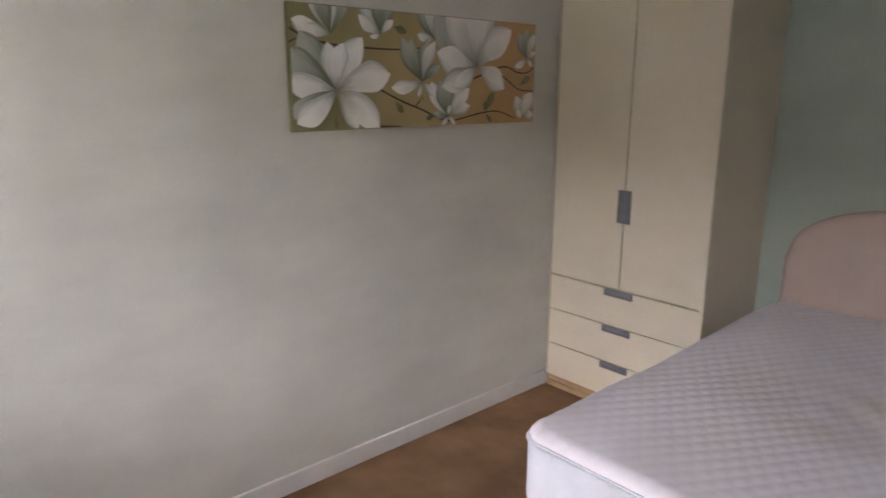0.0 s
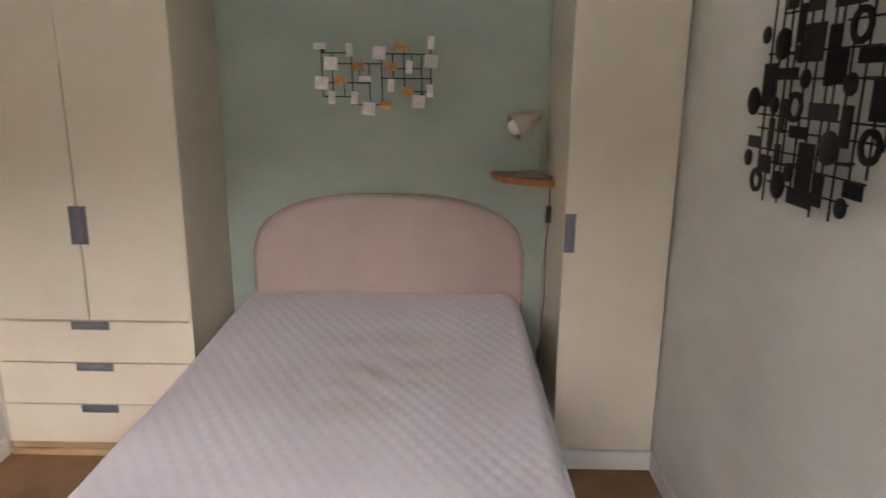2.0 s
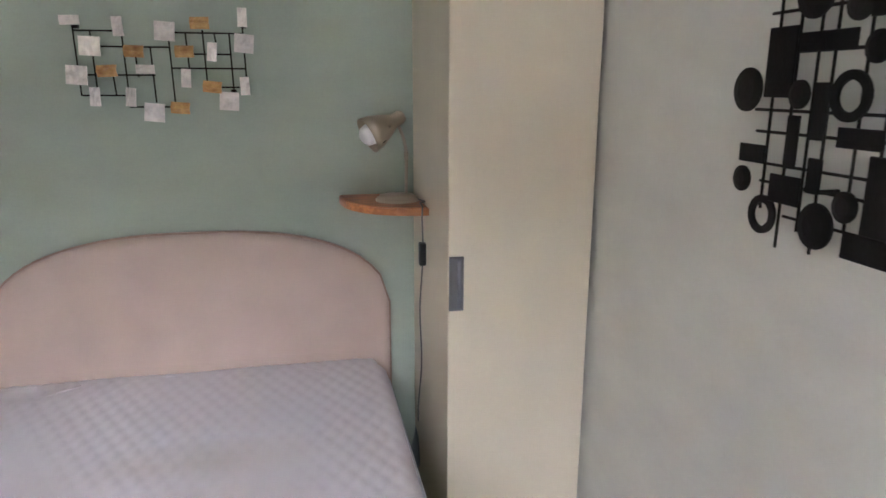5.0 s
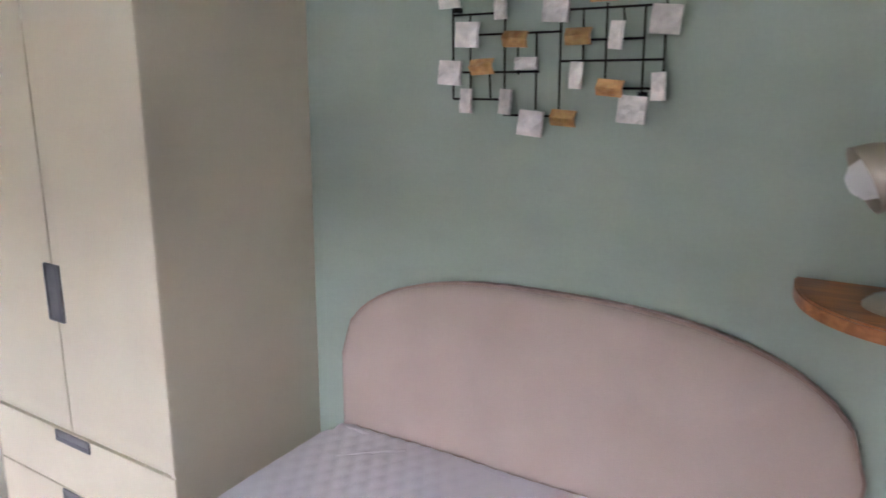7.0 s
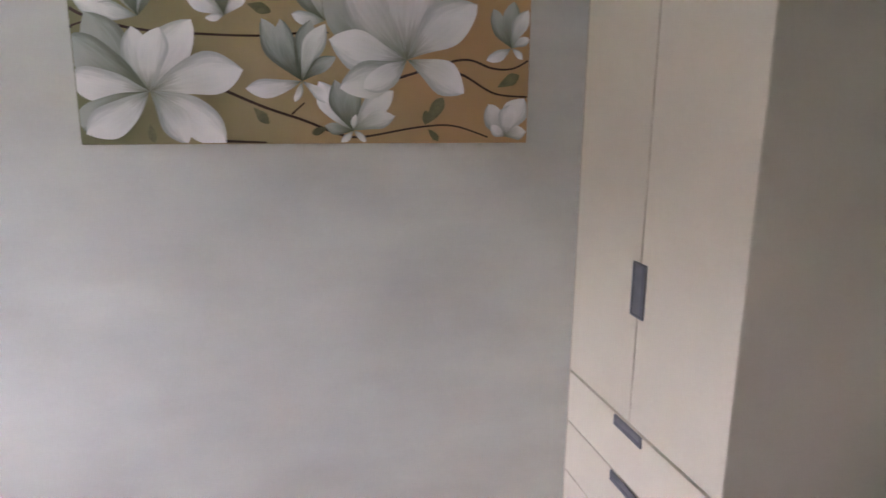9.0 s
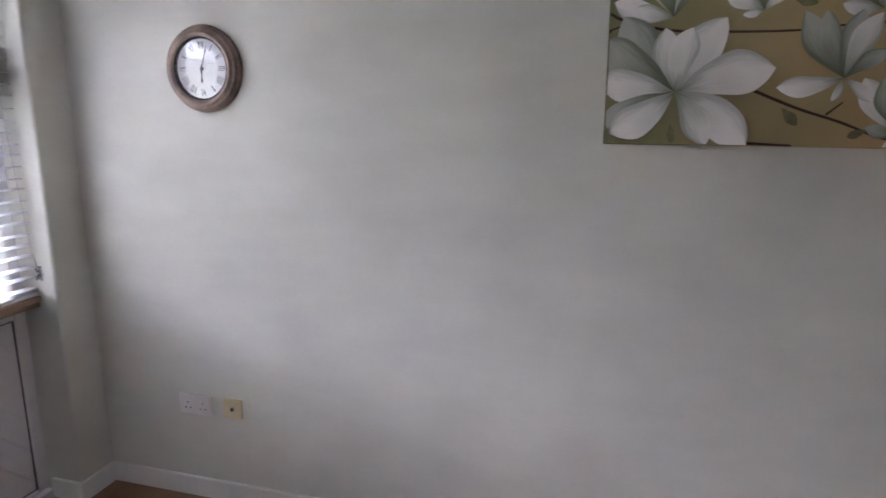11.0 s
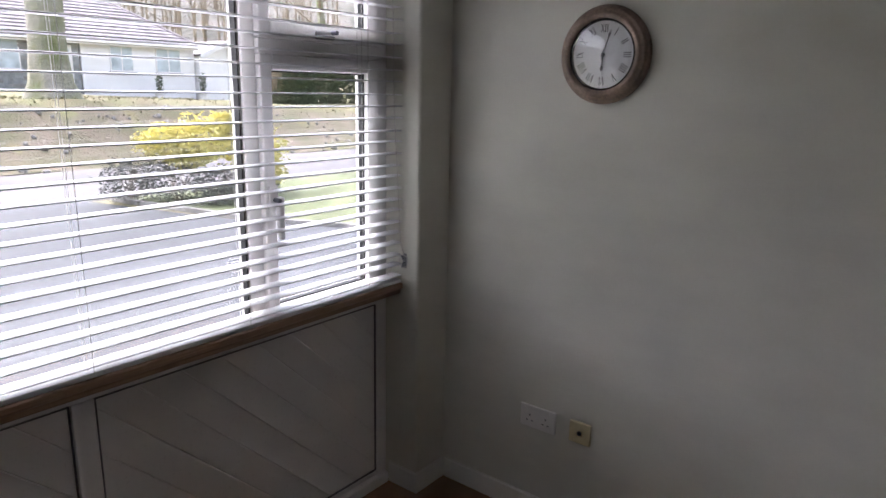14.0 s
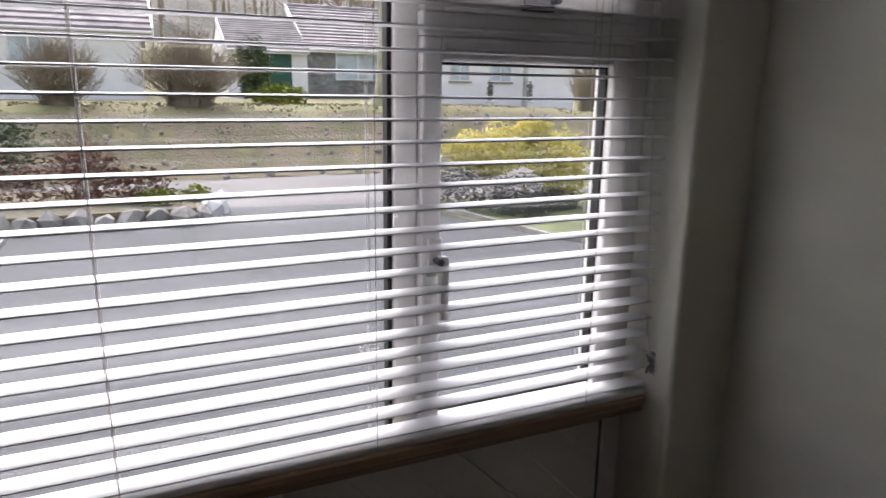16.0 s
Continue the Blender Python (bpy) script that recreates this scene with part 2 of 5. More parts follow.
def stain_cover():
    """Two faint tan stains with ragged edges, low in the middle of the cover."""
    t = COVER.node_tree
    b = t.nodes["Principled BSDF"]
    old = b.inputs["Base Color"].links[0].from_socket
    co, ns = t.nodes.new("ShaderNodeTexCoord"), t.nodes.new("ShaderNodeTexNoise")
    ns.inputs["Scale"].default_value, ns.inputs["Detail"].default_value = 9.0, 6.0
    t.links.new(co.outputs["Object"], ns.inputs["Vector"])
    total = None
    for cx, cy, sx, sy, amount in ((0.08, 0.1, 0.36, 0.2, 0.6), (0.0, -0.2, 0.22, 0.14, 0.55), (0.1, 0.38, 0.34, 0.12, 0.55), (-0.25, -0.05, 0.2, 0.25, 0.35)):
        mp, ln, rg = t.nodes.new("ShaderNodeMapping"), t.nodes.new("ShaderNodeVectorMath"), t.nodes.new("ShaderNodeMapRange")
        mp.vector_type = "POINT"
        mp.inputs["Scale"].default_value = (1 / sx, 1 / sy, 0)
        mp.inputs["Location"].default_value = (-cx / sx, -cy / sy, 0)
        t.links.new(co.outputs["Object"], mp.inputs["Vector"])
        ln.operation = "LENGTH"
        t.links.new(mp.outputs[0], ln.inputs[0])
        rg.inputs["From Min"].default_value, rg.inputs["From Max"].default_value = 1.0, 0.0
        rg.inputs["To Max"].default_value = amount
        t.links.new(ln.outputs["Value"], rg.inputs["Value"])
        out = rg.outputs[0]
        if total:
            mx = t.nodes.new("ShaderNodeMath")
            mx.operation = "MAXIMUM"
            t.links.new(total, mx.inputs[0])
            t.links.new(out, mx.inputs[1])
            out = mx.outputs[0]
        total = out
    ml, mix = t.nodes.new("ShaderNodeMath"), t.nodes.new("ShaderNodeMix")
    ml.operation = "MULTIPLY"
    t.links.new(total, ml.inputs[0])
    t.links.new(ns.outputs[0], ml.inputs[1])
    mix.data_type = "RGBA"
    t.links.new(ml.outputs[0], mix.inputs["Factor"])
    t.links.new(old, mix.inputs["A"])
    mix.inputs["B"].default_value = (0.5, 0.37, 0.24, 1)
    t.links.new(mix.outputs["Result"], b.inputs["Base Color"])


stain_cover()
GLASS = bpy.data.materials.new("window_glass")
GLASS.use_nodes = True
_g = GLASS.node_tree
_g.nodes.remove(_g.nodes["Principled BSDF"])
_tr, _gl, _mx = (_g.nodes.new("ShaderNode" + k) for k in ("BsdfTransparent", "BsdfGlossy", "MixShader"))
_gl.inputs["Roughness"].default_value = 0.02
_mx.inputs[0].default_value = 0.035
_g.links.new(_tr.outputs[0], _mx.inputs[1])
_g.links.new(_gl.outputs[0], _mx.inputs[2])
_g.links.new(_mx.outputs[0], _g.nodes["Material Output"].inputs["Surface"])

CLOCKGLASS = GLASS.copy()
CLOCKGLASS.name = "clock_glass"
for n in CLOCKGLASS.node_tree.nodes:
    if n.bl_idname == "ShaderNodeMixShader":
        n.inputs[0].default_value = 0.12

# outdoors
ASPHALT = mat("pale_wet_asphalt", (0.058, 0.06, 0.064), 0.8, vary=0.12, scale=0.7, grain=60, bump=0.3)
ROADMAT = mat("road_asphalt", (0.11, 0.1, 0.098), 0.7, vary=0.12, scale=0.5, grain=50)
GRASS = mat("rough_grass", (0.17, 0.175, 0.07), 0.9, vary=0.3, scale=1.2, grain=25, bump=0.8, depth=0.05, second=(0.19, 0.155, 0.085))
LAWN = mat("green_lawn", (0.16, 0.18, 0.085), 0.9, vary=0.2, scale=2, grain=60, bump=0.6, depth=0.03)
EARTH = mat("earth_bank", (0.2, 0.16, 0.115), 0.95, vary=0.3, scale=1.3, grain=16, bump=0.9, depth=0.08, second=(0.11, 0.11, 0.05))
STONE = mat("grey_field_stone", (0.29, 0.275, 0.25), 0.85, vary=0.25, scale=3, grain=25, bump=0.5, depth=0.01)
PALESTONE = mat("pale_quartz_stone", (0.62, 0.61, 0.58), 0.8, vary=0.15, scale=4, grain=25, bump=0.5, depth=0.01)
STONEWALL = mat("grey_stone_cladding", (0.33, 0.34, 0.33), 0.9, vary=0.2, scale=4, grain=20, bump=0.4, depth=0.02, per_piece=0.2)
RENDERW = mat("white_render", (0.88, 0.87, 0.86), 0.85, vary=0.04, scale=1, grain=40)
ROOF = mat("brown_concrete_tile", (0.3, 0.265, 0.265), 0.8, vary=0.2, scale=2, grain=20, bump=0.3, per_piece=0.12)
GREENDOOR = mat("green_door_paint", (0.02, 0.1, 0.07), 0.5, vary=0.1)
FARGLASS = mat("far_window_glass", (0.55, 0.62, 0.65), 0.15, vary=0.15, scale=2)
BARK = mat("mossy_bark", (0.36, 0.33, 0.28), 0.95, vary=0.3, scale=1.3, grain=18, bump=0.9, depth=0.05, second=(0.14, 0.16, 0.06))
TWIG = mat("bare_twigs", (0.28, 0.23, 0.16), 0.9, vary=0.25, scale=3, grain=20)
YELLOWLEAF = mat("yellow_leaves", (0.86, 0.79, 0.4), 0.7, vary=0.2, scale=5, grain=30, second=(0.62, 0.57, 0.2))
DARKLEAF = mat("dark_evergreen_leaves", (0.11, 0.15, 0.08), 0.7, vary=0.3, scale=4, grain=30)
GREYLEAF = mat("grey_heather_leaves", (0.3, 0.3, 0.29), 0.8, second=(0.07, 0.08, 0.06), vary=0.3, scale=5, grain=30)
REDLEAF = mat("red_brown_leaves", (0.13, 0.05, 0.035), 0.8, vary=0.3, scale=5, grain=30)
LIMELEAF = mat("lime_green_leaves", (0.25, 0.3, 0.04), 0.7, vary=0.25, scale=5, grain=30)
HILL = mat("bare_wood_hillside", (0.2, 0.18, 0.155), 1.0, vary=0.3, scale=0.25, grain=1.6, bump=0.8, depth=1.0, second=(0.1, 0.1, 0.075))


# ---- building tools ----
def thing(name, at, label, category, group="", kind=""):
    ob = new(name)
    ob.location = at
    ob.empty_display_size = 0.05
    return tagged(ob, label, category, group, kind)


def root_of(ob):
    while ob.parent:
        ob = ob.parent
    return ob


def part(name, bm, material, parent=None, label="", smooth=False):
    """One mesh, given in world metres, as a part of a thing, a part of a part, or on its own."""
    me = bpy.data.meshes.new(name)
    if parent:
        bmesh.ops.translate(bm, verts=bm.verts, vec=-root_of(parent).location)
    bm.to_mesh(me)
    bm.free()
    me.materials.append(material)
    if smooth:
        me.polygons.foreach_set("use_smooth", [True] * len(me.polygons))
    ob = new(name, me)
    if parent:
        ob.parent = parent
    if label:
        ob["label"] = label
    return ob


def box(bm, x0, x1, y0, y1, z0, z1, bevel=0.0, segments=2):
    m = Matrix.LocRotScale(((x0 + x1) / 2, (y0 + y1) / 2, (z0 + z1) / 2), None, (abs(x1 - x0), abs(y1 - y0), abs(z1 - z0)))
    got = bmesh.ops.create_cube(bm, size=1.0, matrix=m)
    if bevel:
        edges = list({e for v in got["verts"] for e in v.link_edges})
        bmesh.ops.bevel(bm, geom=edges, offset=bevel, segments=segments, affect="EDGES", profile=0.5)
    return bm


def abox(x0, x1, y0, y1, z0, z1, bevel=0.0, segments=2):
    return box(bmesh.new(), x0, x1, y0, y1, z0, z1, bevel, segments)


def tube(bm, points, r, sides=8, r_end=None):
    """A round rod through the points, tapering to r_end."""
    pts = [Vector(p) for p in points]
    rings = []
    for i, p in enumerate(pts):
        d = (pts[min(i + 1, len(pts) - 1)] - pts[max(i - 1, 0)]).normalized()
        a = d.orthogonal().normalized() if i == 0 else (rings_a - d * rings_a.dot(d)).normalized()
        rings_a = a
        b = d.cross(a)
        rad = r if r_end is None else r + (r_end - r) * i / (len(pts) - 1)
        rings.append([bm.verts.new(p + rad * (math.cos(2 * math.pi * k / sides) * a + math.sin(2 * math.pi * k / sides) * b)) for k in range(sides)])
    for q, w in zip(rings, rings[1:]):
        for k in range(sides):
            bm.faces.new((q[k], q[(k + 1) % sides], w[(k + 1) % sides], w[k]))
    bm.faces.new(rings[0][::-1])
    bm.faces.new(rings[-1])
    return bm


def lathe(bm, profile, matrix, steps=40):
    """Turns (radius, height) pairs round the local z of matrix."""
    rings = []
    for r, h in profile:
        if r < 1e-5:
            rings.append([bm.verts.new(matrix @ Vector((0, 0, h)))])
        else:
            rings.append([bm.verts.new(matrix @ Vector((r * math.cos(2 * math.pi * k / steps), r * math.sin(2 * math.pi * k / steps), h))) for k in range(steps)])
    for a, b in zip(rings, rings[1:]):
        for k in range(steps):
            j = (k + 1) % steps
            if len(a) == 1 and len(b) > 1:
                bm.faces.new((a[0], b[k], b[j]))
            elif len(b) == 1 and len(a) > 1:
                bm.faces.new((a[k], a[j], b[0]))
            elif len(a) > 1:
                bm.faces.new((a[k], a[j], b[j], b[k]))
    return bm


def prism(bm, outline, offset):
    """A flat outline (list of points) given thickness by the vector offset."""
    a = [bm.verts.new(p) for p in outline]
    b = [bm.verts.new(Vector(p) + Vector(offset)) for p in outline]
    bm.faces.new(a)
    bm.faces.new(b[::-1])
    n = len(a)
    for i in range(n):
        bm.faces.new((a[i], b[i], b[(i + 1) % n], a[(i + 1) % n]))
    bmesh.ops.recalc_face_normals(bm, faces=bm.faces)
    return bm


def setting(name, bm, material, label, category, smooth=False):
    return tagged(part(name, bm, material, None, "", smooth), label, category, "", "structure")


# ---- the room ----
W, BACK, TOP = 2.87, 3.985, 2.4
SOUTH = -0.035                      # the window wall's face
OPEN_X0, OPEN_X1, OPEN_TOP = 0.174, 2.42, 2.1
DOOR_Y0, DOOR_Y1, DOOR_TOP = 0.66, 1.46, 2.02
setting("floor", abox(-0.15, W + 0.15, -0.22, BACK + 0.15, -0.12, 0.0), CARPET, "brown short-pile fitted carpet", "floor")
setting("ceiling", abox(-0.15, W + 0.15, -0.3, BACK + 0.15, TOP, TOP + 0.15), CEIL, "plain white plastered ceiling", "ceiling")
setting("wall_west", abox(-0.15, 0, -0.3, BACK + 0.15, 0, TOP), WALLS, "cream woven wallpaper wall with faint streaks", "wall")
setting("wall_north", abox(0, W, BACK, BACK + 0.15, 0, TOP), SAGE, "sage green painted bedroom wall", "wall")
bm = abox(W, W + 0.15, DOOR_Y1, BACK + 0.15, 0, TOP)
box(bm, W, W + 0.15, -0.3, DOOR_Y0, 0, TOP)
box(bm, W, W + 0.15, DOOR_Y0, DOOR_Y1, DOOR_TOP, TOP)
setting("wall_east", bm, WALLS, "cream woven wallpaper wall with a doorway", "wall")
bm = abox(0, OPEN_X0, -0.3, SOUTH, 0, TOP)
corner = [e for e in bm.edges if all(v.co.x > OPEN_X0 - 0.001 and v.co.y > SOUTH - 0.001 for v in e.verts)]
bmesh.ops.bevel(bm, geom=corner, offset=0.012, segments=5, affect="EDGES", profile=0.5)
box(bm, OPEN_X1, W, -0.3, SOUTH, 0, TOP)
box(bm, OPEN_X0, OPEN_X1, -0.3, SOUTH, OPEN_TOP, TOP)
setting("wall_south", bm, WALLS, "cream wallpapered wall around the window recess", "wall")


def skirting(name, x0, x1, y0, y1):
    """A painted skirting board with a rounded top."""
    bm = abox(x0, x1, y0, y1, 0, 0.085, 0.005, 2)
    return setting(name, bm, GLOSS, "white gloss painted wooden skirting board", "skirting board", False)


skirting("baseboard", 0.0, 0.015, SOUTH + 0.015, 3.438)
skirting("baseboard", 0.0, OPEN_X0 + 0.015, SOUTH, SOUTH + 0.015)
skirting("baseboard", OPEN_X0, OPEN_X0 + 0.015, -0.17, SOUTH)
skirting("baseboard", W - 0.015, W, DOOR_Y1 + 0.09, 3.384)
skirting("baseboard", W - 0.015, W, 0.0, DOOR_Y0 - 0.09)
skirting("baseboard", OPEN_X1, W - 0.015, SOUTH, SOUTH + 0.015)

# the closed door by which one enters
door = thing("door_1", (W, DOOR_Y0, 0), "closed white panelled bedroom door in a white frame", "door", kind="structure")
part("door_leaf", abox(W + 0.02, W + 0.06, DOOR_Y0 + 0.03, DOOR_Y1 - 0.03, 0.01, DOOR_TOP - 0.03, 0.003), GLOSS, door)
for y0, y1, z0, z1 in ((DOOR_Y0, DOOR_Y0 + 0.028, 0, DOOR_TOP), (DOOR_Y1 - 0.028, DOOR_Y1, 0, DOOR_TOP), (DOOR_Y0 + 0.028, DOOR_Y1 - 0.028, DOOR_TOP - 0.028, DOOR_TOP)):
    part("door_lining", abox(W + 0.002, W + 0.14, y0, y1, z0, z1, 0.002), GLOSS, door)
for y0, y1, z0, z1 in ((DOOR_Y0 - 0.085, DOOR_Y0 - 0.002, 0, DOOR_TOP + 0.085), (DOOR_Y1 + 0.002, DOOR_Y1 + 0.085, 0, DOOR_TOP + 0.085), (DOOR_Y0 - 0.002, DOOR_Y1 + 0.002, DOOR_TOP + 0.002, DOOR_TOP + 0.085)):
    part("architrave", abox(W - 0.02, W, y0, y1, z0, z1, 0.006), GLOSS, door)
bm = tube(bmesh.new(), [(W + 0.02, DOOR_Y0 + 0.1, 1.0), (W - 0.035, DOOR_Y0 + 0.1, 1.0), (W - 0.04, DOOR_Y0 + 0.11, 1.0), (W - 0.04, DOOR_Y0 + 0.22, 1.0)], 0.009)
part("door_handle", bm, NICKEL, door, "brushed metal lever handle", True)

# ---- the window ----
FY0, FY1 = -0.255, -0.195          # the frame's depth
SILL_Z = 0.856
win = thing("window_1", (OPEN_X0, -0.22, 0), "white plastic window over diagonal boarded panels", "window", kind="structure")


def bar(name, x0, x1, z0, z1, y0=FY0, y1=FY1, material=None, parent=None, bevel=0.005):
    return part(name, abox(x0, x1, y0, y1, z0, z1, bevel), material or UPVC, parent or win)


WT = 2.08
bar("window_frame", OPEN_X0, 0.226, 0.0, WT)                       # jamb
bar("window_frame", OPEN_X1 - 0.046, OPEN_X1, 0.0, WT)
bar("window_frame", 0.226, OPEN_X1 - 0.046, 0.0, 0.05)
bar("window_frame", 0.226, OPEN_X1 - 0.046, WT - 0.05, WT)
bar("transom", 0.226, OPEN_X1 - 0.046, 0.765, 0.835)
bar("mullion", 0.735, 0.786, 0.835, WT - 0.05)
bar("mullion", 1.76, 1.811, 0.835, WT - 0.05)
bar("mullion", 1.285, 1.345, 0.05, 0.765)


def sash(x0, x1, z0, z1, gx0, gx1, gz0, gz1, name="sash"):
    """An opening light: a frame standing proud of the window, its beading, gasket and pane."""
    y0, y1 = -0.245, -0.178
    s = part(name, abox(x0, gx0, y0, y1, z0, z1, 0.006), UPVC, win)
    for a in ((gx1, x1, z0, z1), (gx0, gx1, z0, gz0), (gx0, gx1, gz1, z1)):
        part("sash_rail", abox(a[0], a[1], y0, y1, a[2], a[3], 0.006), UPVC, s)
    pane(gx0, gx1, gz0, gz1, s)
    return s


def pane(gx0, gx1, gz0, gz1, parent, t=0.0045):
    g = part("pane", abox(gx0 - 0.004, gx1 + 0.004, -0.232, -0.226, gz0 - 0.004, gz1 + 0.004), GLASS, parent, "clear window glass")
    g.visible_shadow = False
    bm = abox(gx0, gx0 + t, -0.224, -0.2, gz0, gz1)
    box(bm, gx1 - t, gx1, -0.224, -0.2, gz0, gz1)
    box(bm, gx0 + t, gx1 - t, -0.224, -0.2, gz0, gz0 + t)
    box(bm, gx0 + t, gx1 - t, -0.224, -0.2, gz1 - t, gz1)
    part("gasket", bm, GASKET, parent, "black rubber window gasket")


sash(0.23, 0.733, 0.84, 1.66, 0.283, 0.69, 0.875, 1.613)
sash(0.23, 0.733, 1.705, WT - 0.05, 0.283, 0.69, 1.757, WT - 0.1, "vent_sash")
sash(1.815, OPEN_X1 - 0.05, 0.84, 1.66, 1.87, OPEN_X1 - 0.1, 0.885, 1.613)
sash(1.815, OPEN_X1 - 0.05, 1.705, WT - 0.05, 1.87, OPEN_X1 - 0.1, 1.757, WT - 0.1, "vent_sash")
bar("transom", 0.226, 0.735, 1.66, 1.705, FY0, -0.181)
bar("transom", 1.811, OPEN_X1 - 0.046, 1.66, 1.705, FY0, -0.181)
pane(0.788, 1.758, 0.838, WT - 0.052, win, 0.009)
# casement handle and stay
h = part("window_handle", abox(0.692, 0.722, -0.178, -0.168, 1.19, 1.27, 0.003), UPVC, win, "white lever window handle")
part("lever", abox(0.684, 0.704, -0.168, -0.145, 1.1, 1.235, 0.006), UPVC, h)
part("lock_button", tube(bmesh.new(), [(0.705, -0.168, 1.225), (0.705, -0.142, 1.225)], 0.007, 12), METAL_DARK, h)
h = part("vent_catch", abox(0.44, 0.52, -0.178, -0.166, 1.722, 1.738, 0.003), UPVC, win)
part("catch_lever", abox(0.46, 0.535, -0.166, -0.148, 1.712, 1.724, 0.004), METAL_DARK, h)
part("lock_button", tube(bmesh.new(), [(0.455, -0.168, 1.735), (0.455, -0.145, 1.735)], 0.007, 12), METAL_DARK, h)
# round etched sticker on the glass
bm = bmesh.new()
for k in range(22):
    a = 2 * math.pi * k / 22
    c = Vector((0.82 + 0.027 * math.cos(a), -0.2245, 1.035 + 0.027 * math.sin(a)))
    box(bm, c.x - 0.0025, c.x + 0.0025, -0.2255, -0.2245, c.z - 0.0025, c.z + 0.0025)
for k in range(4):
    box(bm, 0.805, 0.835, -0.2255, -0.2245, 1.02 + 0.009 * k, 1.0225 + 0.009 * k)
part("glass_sticker", bm, SLAT, win, "round pale sticker on the glass")


def clip_poly(poly, axis, limit, keep_less):
    out = []
    for p, q in zip(poly, poly[1:] + poly[:1]):
        a, b = (limit - p[axis], limit - q[axis]) if keep_less else (p[axis] - limit, q[axis] - limit)
        if a >= 0:
            out.append(p)
        if a * b < 0:
            s = a / (a - b)
            out.append((p[0] + s * (q[0] - p[0]), p[1] + s * (q[1] - p[1])))
    return out


def boarded_panel(x0, x1, z0, z1):
    """A panel of diagonal tongued boards, each with bevelled edges, in a slim beading."""
    s = part("lower_panel", abox(x0 - 0.004, x1 + 0.004, -0.225, -0.216, z0 - 0.004, z1 + 0.004), UPVC, win)
    pitch, run = 0.135, z1 - z0
    for k in range(-1, int((x1 - x0 + run) / pitch) + 2):
        a, b = x0 + k * pitch + 0.0003, x0 + (k + 1) * pitch - 0.0003
        poly = [(a - run, z0), (b - run, z0), (b, z1), (a, z1)]
        for axis, limit, less in ((0, x0, False), (0, x1, True)):
            poly = clip_poly(poly, axis, limit, less)
            if not poly:
                break
        if len(poly) >= 3:
            bm = prism(bmesh.new(), [(p[0], -0.2075, p[1]) for p in poly], (0, -0.008, 0))
            front = [e for e in bm.edges if all(v.co.y > -0.208 for v in e.verts)]
            bmesh.ops.bevel(bm, geom=front, offset=0.0025, segments=1, affect="EDGES")
            part("board", bm, UPVC, s)
    t = 0.003
    bm = abox(x0, x0 + t, -0.2075, -0.2, z0, z1)
    box(bm, x1 - t, x1, -0.2075, -0.2, z0, z1)
    box(bm, x0 + t, x1 - t, -0.2075, -0.2, z0, z0 + t)
    box(bm, x0 + t, x1 - t, -0.2075, -0.2, z1 - t, z1)
    part("gasket", bm, METAL_DARK, s, "dark panel gasket")


boarded_panel(0.228, 1.283, 0.055, 0.762)
boarded_panel(1.347, OPEN_X1 - 0.048, 0.055, 0.762)
# sill board with a moulded nosing
sill = thing("window_sill", (1.3, -0.15, 0.826), "beige wooden window sill with a moulded edge", "window sill", kind="structure")
part("sill_board", abox(OPEN_X0 + 0.001, OPEN_X1 - 0.001, -0.194, -0.106, 0.832, SILL_Z, 0.006, 3), SILLWOOD, sill)
part("nosing", abox(OPEN_X0 + 0.001, OPEN_X1 - 0.001, -0.192, -0.116, 0.812, 0.831, 0.006, 3), SILLWOOD, sill)
setting("trim", abox(OPEN_X0 + 0.016, OPEN_X1, -0.194, -0.165, 0.0, 0.045, 0.006), UPVC, "white plastic trim along the foot of the window", "trim")

# ---- venetian blind ----
blind = thing("venetian_blind", (1.3, -0.14, SILL_Z), "white venetian blind with open horizontal slats", "blind")
BX0, BX1, BY0, BY1 = OPEN_X0 + 0.004, OPEN_X1 - 0.004, -0.163, -0.114
bm = bmesh.new()
ring = []
for k in range(9):
    s = k / 8
    y = BY0 + (BY1 - BY0) * s
    ring.append((y, 0.0022 * (1 - (2 * s - 1) ** 2)))
vv = []
for x in (BX0, BX1):
    vv.append([bm.verts.new((x, y, z)) for y, z in ring] + [bm.verts.new((x, y, z - 0.003)) for y, z in ring[::-1]])
n = len(vv[0])
for k in range(n):
    bm.faces.new((vv[0][k], vv[0][(k + 1) % n], vv[1][(k + 1) % n], vv[1][k]))
bm.faces.new(vv[0])
bm.faces.new(vv[1][::-1])
bmesh.ops.recalc_face_normals(bm, faces=bm.faces)
slat = part("slat", bm, SLAT, blind)
SLAT0, PITCH = 0.886, 0.0414
slat.location = (0, 0, SLAT0)
slat.rotation_euler = (0, 0, 0)
for k in range(1, 28):
    o = slat.copy()
    scene.collection.objects.link(o)
    o.location = (0, 0, SLAT0 + k * PITCH)
    o.rotation_euler = (0, radians(0.12 * math.sin(k * 2.3)), 0)
part("bottom_rail", abox(BX0, BX1, BY0, BY1, SILL_Z, SILL_Z + 0.014, 0.004), SLAT, blind)
part("head_rail", abox(BX0, BX1, BY0 - 0.004, BY1 + 0.004, 2.045, 2.095, 0.003), SLAT, blind)
